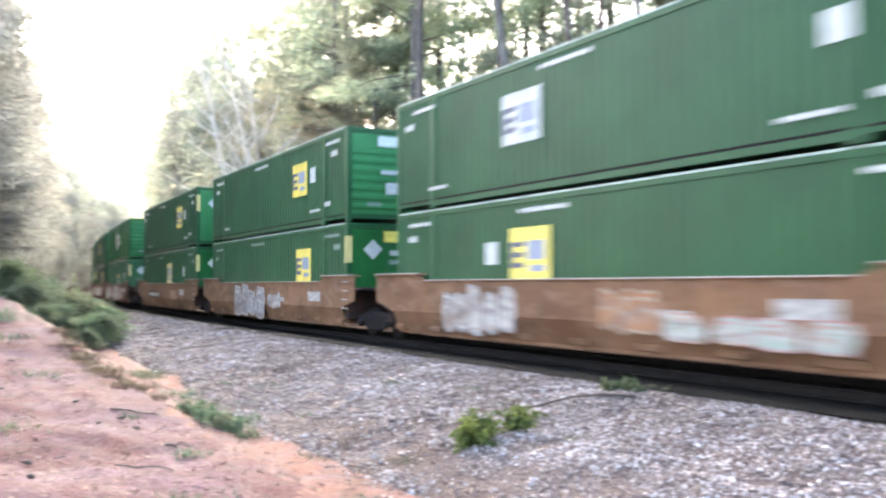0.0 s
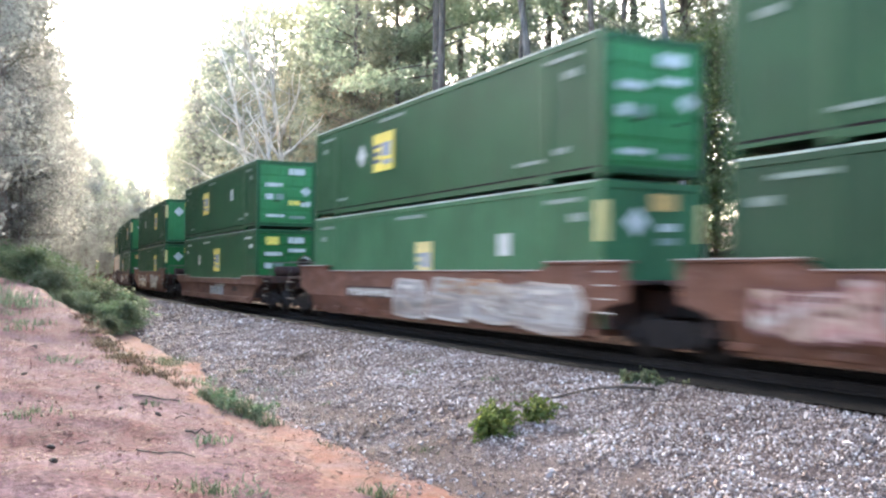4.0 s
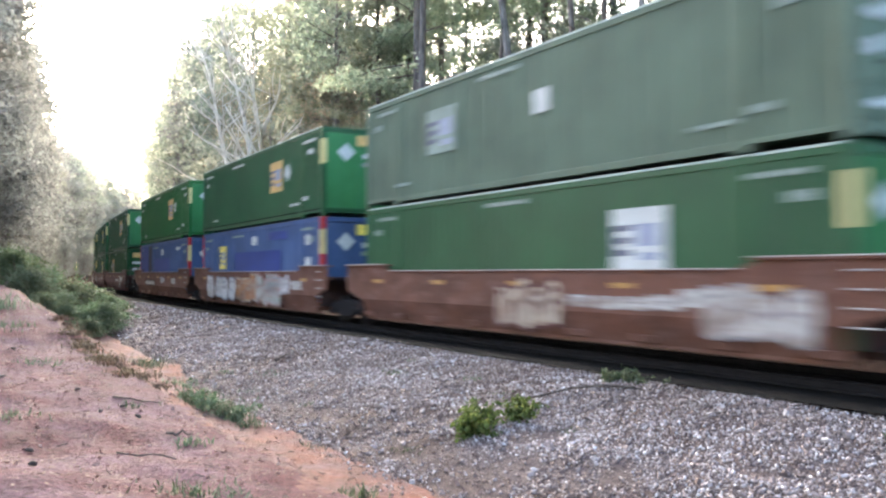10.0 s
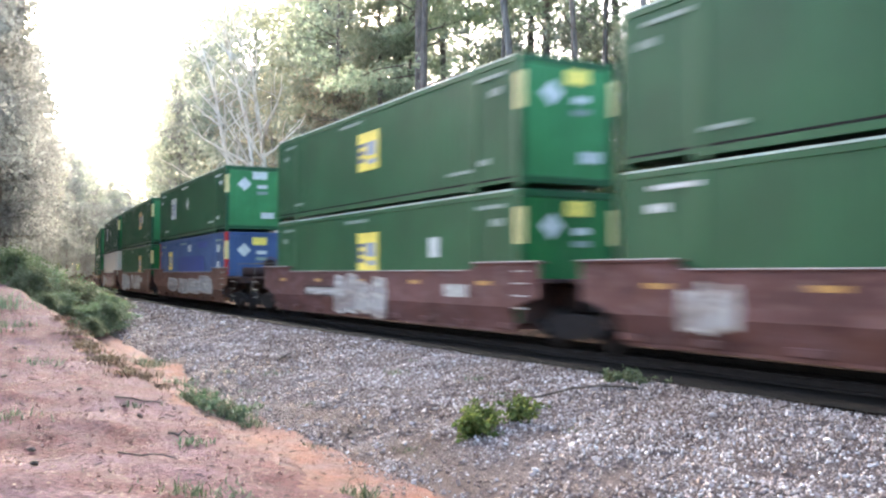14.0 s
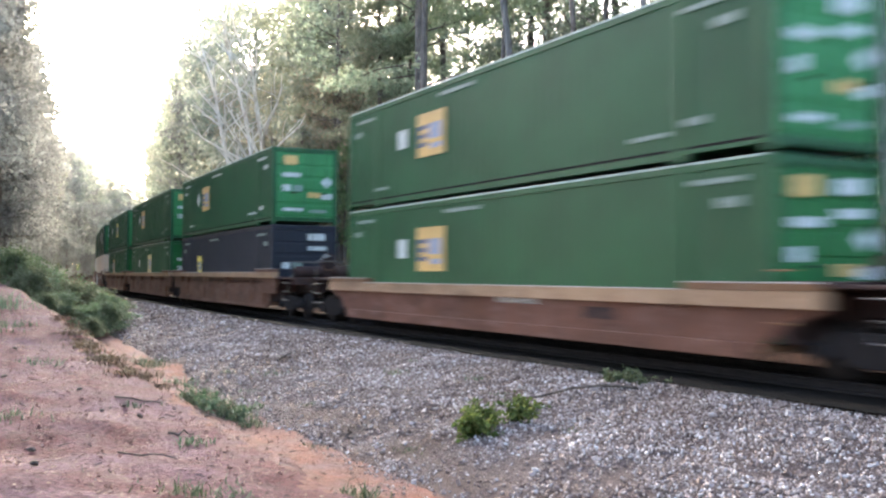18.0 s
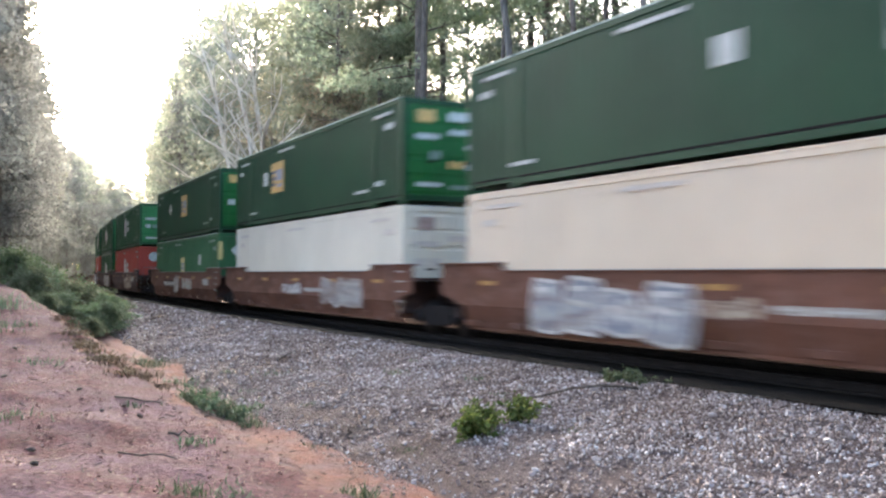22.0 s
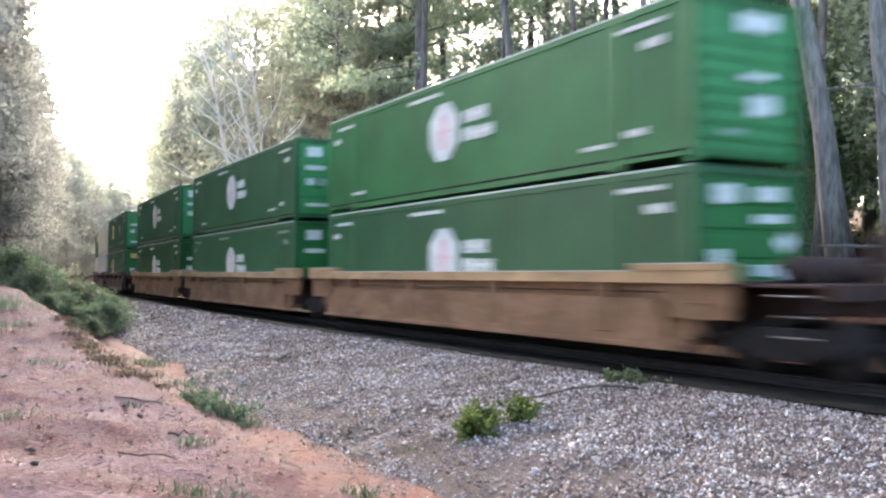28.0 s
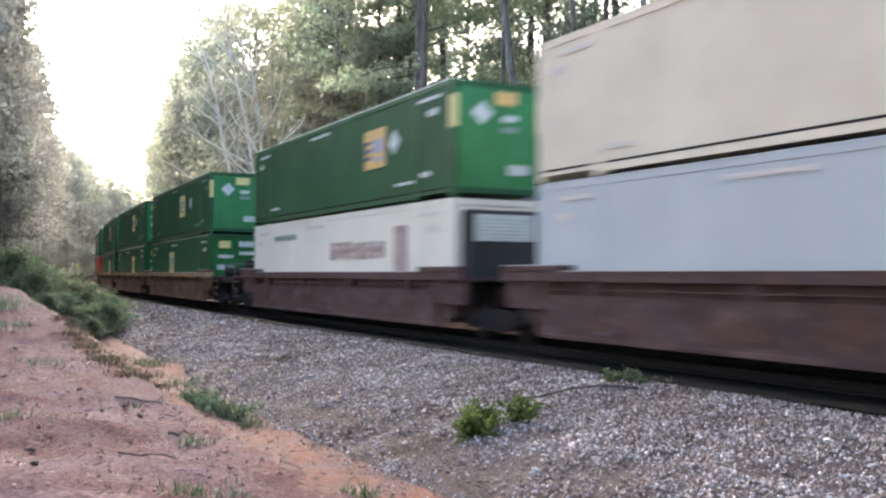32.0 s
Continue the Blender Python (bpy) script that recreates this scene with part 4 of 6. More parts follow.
# well car parts; y runs along the car from its leading container end
def side_mesh(kind):
    x = -1.47
    if kind == "plain":
        top, drop = 1.40, 0.18
        outline = [(-0.95, 0.85), (-0.35, 0.72), (-0.1, 0.62), (LONG + 0.1, 0.62), (LONG + 0.35, 0.72), (LONG + 0.95, 0.85),
                   (LONG + 0.95, 1.56), (LONG - 1.55, 1.56), (LONG - 1.95, top), (1.95, top), (1.55, 1.56), (-0.95, 1.56)]
        web = extrude_x(outline, x, x + 0.05)
        extra = [box(x - 0.03, x + 0.14, 1.9, LONG - 1.9, top - 0.01, top + 0.03), extrude_y([(x, 0.63), (x + 0.19, 0.12), (x + 0.19, 0.06), (x + 0.33, 0.06), (x + 0.33, 0.1), (x + 0.23, 0.12), (x + 0.05, 0.63)], 0.1, LONG - 0.1),
                 box(x - 0.06, x + 0.2, -0.95, 1.62, 1.55, 1.60), box(x - 0.06, x + 0.2, LONG - 1.62, LONG + 0.95, 1.55, 1.60)]
    elif kind == "chord":
        top = 1.40
        outline = [(-0.95, 0.85), (-0.3, 0.6), (0.3, 0.06), (LONG - 0.3, 0.06), (LONG + 0.3, 0.6), (LONG + 0.95, 0.85), (LONG + 0.95, top - 0.05), (-0.95, top - 0.05)]
        web = extrude_x(outline, x + 0.12, x + 0.15)
        extra = [box(x + 0.0, x + 0.13, 0.5, LONG - 0.5, 0.06, 0.93), box(x - 0.03, x + 0.13, 0.3, LONG - 0.3, 0.06, 0.15), box(x + 0.0, x + 0.13, -0.9, 0.8, 0.62, 1.3), box(x + 0.0, x + 0.13, LONG - 0.8, LONG + 0.9, 0.62, 1.3)]
    else:
        top = 1.10
        outline = [(-1.0, 0.8), (-0.3, 0.6), (0.4, 0.06), (LONG - 0.4, 0.06), (LONG + 0.3, 0.6), (LONG + 1.0, 0.8), (LONG + 1.0, top - 0.1), (-1.0, top - 0.1)]
        web = extrude_x(outline, x + 0.06, x + 0.10)
        extra = [box(x - 0.03, x + 0.1, 0.4, LONG - 0.4, 0.06, 0.3)]
    return rounded(kind + "_side", join(web, *extra), 0.008, 1)


CHORD = {"plain": None, "chord": rounded("top_chord", box(-1.58, -1.31, -0.95, LONG + 0.95, 1.19, 1.40), 0.012), "low": rounded("top_chord", box(-1.52, -1.27, -1.0, LONG + 1.0, 0.84, 1.10), 0.012)}
SIDES = {k: side_mesh(k) for k in ("plain", "chord", "low")}
CAP = {"plain": None, "chord": rounded("end_cap", box(-1.60, -1.31, -0.9, 1.25, 1.40, 1.52), 0.015), "low": rounded("end_cap", box(-1.53, -1.2, -0.95, 1.7, 1.10, 1.22), 0.015)}
FLOOR = rounded("well_floor", join(*[box(-1.4, 1.4, y, y + 0.5, 0.15, 0.28) for y in np.linspace(0.1, LONG - 0.6, 9)], box(-0.3, 0.3, 0, LONG, 0.1, 0.24)), 0.01, 1)
BULKHEAD = rounded("bulkhead", join(box(-1.4, 1.4, -0.3, -0.15, 0.3, 1.15), box(-0.45, 0.45, -0.95, -0.3, 0.55, 1.05)), 0.02, 1)
DECK = rounded("end_deck", join(box(-1.4, 1.4, -1.25, -0.2, 1.16, 1.24)), 0.01, 1)
ARTIC = rounded("articulation", join(box(-0.35, 0.35, -1.9, -0.9, 0.55, 0.95), box(-0.22, 0.22, -2.3, -1.5, 0.62, 0.88)), 0.04)
DRAFT = rounded("draft_sill", join(box(-0.35, 0.35, -2.7, -0.3, 0.72, 1.12), box(-1.35, 1.35, -2.75, -2.6, 0.95, 1.2), box(-1.4, 1.4, -2.6, -1.0, 1.14, 1.2)), 0.02)
COUPLER = rounded("coupler", join(box(-0.11, 0.11, -3.4, -2.7, 0.76, 0.98), box(-0.2, 0.16, -3.75, -3.35, 0.7, 1.04)), 0.04)
RUNG = make("ladder_rung", *tube([(-1.5, -0.55, 0), (-1.5, -0.1, 0)], [0.016, 0.016], 6))
RAILING = make("hand_railing", *join(tube([(-1.35, -2.55, 1.2), (-1.35, -2.55, 1.75), (1.35, -2.55, 1.75), (1.35, -2.55, 1.2)], [0.02] * 4, 6), tube([(0, -2.55, 1.2), (0, -2.55, 1.75)], [0.02] * 2, 6)))
BRAKE_WHEEL = make("brake_wheel", *tube([(0.28 * math.cos(a), -2.62, 1.75 + 0.28 * math.sin(a)) for a in np.linspace(0, 2 * math.pi, 17)], [0.018] * 17, 6))
BRAKE_STAND = rounded("brake_stand", join(box(-0.1, 0.1, -2.6, -2.5, 1.2, 1.95), box(-0.2, 0.2, -2.6, -2.42, 1.5, 1.9)), 0.02)
AIR_TANK = make("air_tank", *tube([(-0.9, -1.6, 1.42), (0.9, -1.6, 1.42)], [0.2, 0.2], 12), True)
RIBS = rounded("side_rib", box(-1.50, -1.34, -0.2, 0.2, 0.3, 1.2), 0.01, 1)
def both(*pieces):
    return join(*pieces, *[mirrored(q) for q in pieces])


EDGE = {"plain": make("worn_edge", *both(box(-1.506, -1.46, 1.95, LONG - 1.95, 1.418, 1.436), box(-1.536, -1.45, -0.95, 1.6, 1.596, 1.614), box(-1.536, -1.45, LONG - 1.6, LONG + 0.95, 1.596, 1.614))),
        "chord": make("worn_edge", *both(box(-1.588, -1.5, 1.25, LONG - 1.25, 1.392, 1.410), box(-1.608, -1.5, -0.9, 1.25, 1.512, 1.530), box(-1.608, -1.5, LONG - 1.25, LONG + 0.9, 1.512, 1.530))),
        "low": make("worn_edge", *both(box(-1.528, -1.45, 1.7, LONG - 1.7, 1.092, 1.108), box(-1.538, -1.45, -0.95, 1.7, 1.212, 1.230), box(-1.538, -1.45, LONG - 1.7, LONG + 0.95, 1.212, 1.230)))}
GRAB_IRON = make("grab_iron", *tube([(-1.45, -1.75, 1.02), (-1.45, -2.52, 1.02), (-1.45, -2.52, 0.72), (-1.45, -1.85, 0.72), (-1.45, -1.85, 0.42), (-1.45, -2.5, 0.42)], [0.018] * 6, 6))
PIPE = make("air_pipe", *tube([(-1.46, 0.6, 1.04), (-1.46, LONG - 0.6, 1.04)], [0.018, 0.018], 6), True)


def wheel_piece():
    ring = [(0.0, 0.10), (0.34, 0.10), (0.36, 0.06), (0.42, 0.06), (0.42, -0.055), (0.455, -0.075), (0.455, -0.10), (0.38, -0.10), (0.34, -0.04), (0.12, 0.0), (0.12, -0.1), (0, -0.1)]
    V, F, n = [], [], 24
    for k in range(n):
        a = 2 * math.pi * k / n
        V += [(x, r * math.cos(a), r * math.sin(a)) for r, x in ring]
    m = len(ring)
    for k in range(n):
        for i in range(m - 1):
            F.append((k * m + i, k * m + i + 1, (k + 1) % n * m + i + 1, (k + 1) % n * m + i))
    return V, F


W = wheel_piece()
WHEELSET = make("wheelset", *join([[(-0.75 - v[0], v[1], v[2]) for v in W[0]], W[1]], [[(0.75 + v[0], v[1], v[2]) for v in W[0]], W[1]], tube([(-1.1, 0, 0), (1.1, 0, 0)], [0.085, 0.085], 8)), True)
FRAME = rounded("side_frame", extrude_x([(-1.2, 0.38), (-0.7, 0.38), (-0.45, 0.24), (0.45, 0.24), (0.7, 0.38), (1.2, 0.38), (1.2, 0.56), (0.6, 0.74), (-0.6, 0.74), (-1.2, 0.56)], -1.12, -0.98), 0.02)
BOLSTER = rounded("bolster", box(-1.1, 1.1, -0.2, 0.2, 0.42, 0.66), 0.03)
BEARING = make("axle_bearing", *tube([(-1.22, 0, 0), (-1.1, 0, 0)], [0.12, 0.13], 12))
WHEELSETS = []


def build_truck(parent, y):
    t = part("truck", BOLSTER, M["shadow"], parent, "greasy black four-wheel truck", Matrix.Translation((0, y, -0.2)))
    for m in (Matrix(), pose(0, 0, 0, 0, 0, 180)):
        part("side_frame", FRAME, M["shadow"], t, "", m)
    for dy in (-0.89, 0.89):
        w = part("wheelset", WHEELSET, M["steel"], t, "worn steel wheels on an axle", Matrix.Translation((0, dy, 0.42)))
        WHEELSETS.append((w, dy))
        part("axle_bearing", BEARING, M["shadow"], t, "", Matrix.Translation((0, dy, 0.42)))


def graffiti_mesh(seed):
    """Fat sprayed letters side by side with their drawn outlines, one metre wide and high; faces of the outlines take the second material."""
    rng = random.Random(seed)
    fills, lines = [], []
    count = rng.choice((4, 5, 6))
    x, step = -0.5, 1.0 / count

    def line(a, b, w, lift):
        """A stroke from a to b; the width is made even on a patch that is four times as wide as high."""
        d = Vector((4 * (b[0] - a[0]), b[1] - a[1]))
        n = Vector((-d.y, d.x)).normalized() * w
        q = [(p[0] + k * n.x / 4, p[1] + k * n.y) for p, k in ((a, 1), (b, 1), (b, -1), (a, -1))]
        return [(lift, *c) for c in q], [(0, 1, 2, 3)]

    for i in range(count):
        lo, hi = -0.5 + rng.uniform(0, 0.16), 0.5 - rng.uniform(0, 0.2)
        lean, w = rng.uniform(-0.03, 0.05), step * rng.uniform(0.86, 1.04)
        ring = [(x + 0.04 * w, lo), (x + 0.5 * w, lo - rng.uniform(-0.06, 0.06)), (x + 0.96 * w, lo + 0.05), (x + w + lean * 0.5, lo + 0.4 * (hi - lo)),
                (x + 0.9 * w + lean, hi), (x + 0.45 * w + lean, hi + rng.uniform(-0.08, 0.05)), (x + 0.1 * w + lean, hi - 0.06), (x - 0.03 * w + lean * 0.5, lo + 0.55 * (hi - lo))]
        fills.append(extrude_x(ring, -0.0015, 0.0015))
        for p, q in zip(ring, ring[1:] + ring[:1]):
            lines.append(line(p, q, 0.032, -0.0025))
        mid, top = 0.5 * (lo + hi), hi - 0.2 * (hi - lo)
        for p, q in rng.sample([((x + 0.5 * w, lo + 0.1), (x + 0.5 * w + lean, mid)), ((x + 0.3 * w, top), (x + 0.75 * w, top)), ((x + 0.25 * w, mid), (x + 0.8 * w, mid + 0.06)),
                                ((x + 0.7 * w, mid), (x + 0.4 * w, lo + 0.2)), ((x + 0.45 * w, top), (x + 0.45 * w, mid))], 3):
            lines.append(line(p, q, 0.045, -0.0028))
        x += step
    body = join(*fills)
    me = make("sprayed_paint", *join(body, *lines))
    me.materials.append(None)
    me.polygons.foreach_set("material_index", [0] * len(body[1]) + [1] * len(lines))
    return me


GRAFFITI = [graffiti_mesh(i) for i in range(6)]
OUTLINE = {"pale_paint": "grey_paint", "white_paint": "blue_grey_paint", "cream_paint": "maroon", "pink_paint": "maroon", "grey_paint": "pale_paint", "mint_paint": "pink_paint", "orange_paint": "cream_paint", "blue_grey_paint": "white_paint"}


def build_car(kind, colour, lead, tail, seed, paint, marks):
    """kind of side, colour, what is at either end ('joint' or 'coupler'), sprayed patches as (mesh, colour, y, z, w, h)."""
    rng = random.Random(seed)
    ob = new("well_car")
    words = {"orange_brown": "orange-brown", "brown": "weathered brown", "dark_brown": "dark purplish-brown", "maroon": "maroon-brown", "rust_orange": "rusty orange-brown", "ochre": "ochre and rust-brown"}
    tagged(ob, words[colour] + " steel double-stack well car" + (" with sprayed graffiti" if paint else "") + " on the track", "well car", "well cars of the freight train")
    mat = M["orange_brown"] if colour == "ochre" else M[colour]
    for sx in (1, -1):
        mm = Matrix() if sx > 0 else Matrix.Translation((0, LONG, 0)) @ pose(0, 0, 0, 0, 0, 180)
        part("side_wall", SIDES[kind], M["brown"] if kind == "low" and colour == "orange_brown" else mat, ob, "", mm)
        part("bulkhead", BULKHEAD, M["grime"], ob, "", mm)
        part("end_deck", DECK, M["grime"], ob, "", mm)
        if CHORD[kind]:
            # rust_orange and orange_brown cars: chord paler than the side wall
            part("top_chord", CHORD[kind], M["ochre"] if colour == "ochre" else M["pale_chord"] if colour in ("rust_orange", "orange_brown") else mat, ob, "", mm)
        if CAP[kind]:
            for far in (0, 1):
                cm = Matrix() if not far else Matrix.Translation((0, LONG, 0)) @ Matrix.Diagonal((1, -1, 1, 1))
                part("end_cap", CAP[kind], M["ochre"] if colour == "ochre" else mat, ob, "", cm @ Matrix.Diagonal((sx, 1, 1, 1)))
        for i in range(4 if sx > 0 else 0):
            part("ladder_rung", RUNG, M["stencil"] if kind == "plain" else mat, ob, "", mm @ Matrix.Translation((0, 0, 0.62 + 0.26 * i)))
    part("well_floor", FLOOR, mat, ob)
    part("worn_edge", EDGE[kind], M["worn_edge"], ob, "pale worn metal edge")
    if kind == "chord":
        part("air_pipe", PIPE, M["grime"], ob, "thin dark air pipe")
        for y in (2.2, 6.0, 10.2, 14.0):
            part("side_rib", RIBS, mat, ob, "", Matrix.Translation((0, float(y), 0)))
    for end, m in ((lead, Matrix()), (tail, Matrix.Translation((0, LONG, 0)) @ pose(0, 0, 0, 0, 0, 180))):
        if end == "joint":
            part("articulation", ARTIC, M["shadow"], ob, "", m)
        else:
            part("draft_sill", DRAFT, M["grime"], ob, "", m)
            part("coupler", COUPLER, M["steel"], ob, "", m)
            part("hand_railing", RAILING, M["iron"], ob, "worn pale hand railing", m)
            part("grab_iron", GRAB_IRON, M["iron"], ob, "worn pale grab iron", m if m == Matrix() else Matrix.Translation((0, LONG, 0)) @ Matrix.Diagonal((1, -1, 1, 1)))
            part("air_tank", AIR_TANK, M["grime"], ob, "", m)
            stand = part("brake_stand", BRAKE_STAND, M["grime"], ob, "", m)
            part("brake_wheel", BRAKE_WHEEL, mat, stand)
    build_truck(ob, -1.63)
    if tail == "coupler":
        build_truck(ob, LONG + 1.63)
    x = {"plain": -1.478, "chord": -1.346, "low": -1.416}[kind]
    if kind == "plain":
        if tail == "coupler":
            plate(ob, "grime", 11.0, 0.80, 3.48, 0.32, "notice_board", x)
            plate(ob, "stencil", 11.0, 0.80, 3.35, 0.24, "lettering_bar", x - 0.006)
        else:
            plate(ob, "stencil", rng.uniform(5.5, 8), 0.82, rng.uniform(1.6, 2.4), 0.15, "lettering_bar", x)
        plate(ob, "stencil", rng.uniform(1.8, 3.2), 0.95, 1.1, 0.3, "notice_bar", x)
        if marks:
            for y in np.linspace(1.2, LONG - 1.2, 5):
                plate(ob, "reflector", float(y), 1.14, 0.6, 0.10, "reflector", x, "amber reflective strip")
    else:
        plate(ob, "stencil", rng.uniform(6, 9), 0.8, 1.6, 0.16, "lettering_bar", x)
        plate(ob, "grime", rng.uniform(3, 5), 0.62, 0.9, 0.22, "dark_stain", x)
    for gi, gm, y, z, w, h in paint:
        tag = part("sprayed_paint", GRAFFITI[gi], M[gm], ob, "sprayed graffiti letters in " + gm.replace("_paint", "").replace("_", "-"), Matrix.Translation((x - 0.006, y, z)) @ Matrix.Diagonal((1, w, h, 1)))
        tagged(tag, kind="stuff")
        tag.material_slots[1].link = "OBJECT"
        tag.material_slots[1].material = M[OUTLINE[gm]]
    return ob


E_ = lambda col, at, pm="yellow", sq=None, end="doors": (col, "panel", at, pm, sq, end)
H_ = lambda col, at=9.0, end="doors": (col, "octagon", at, "label", None, end)
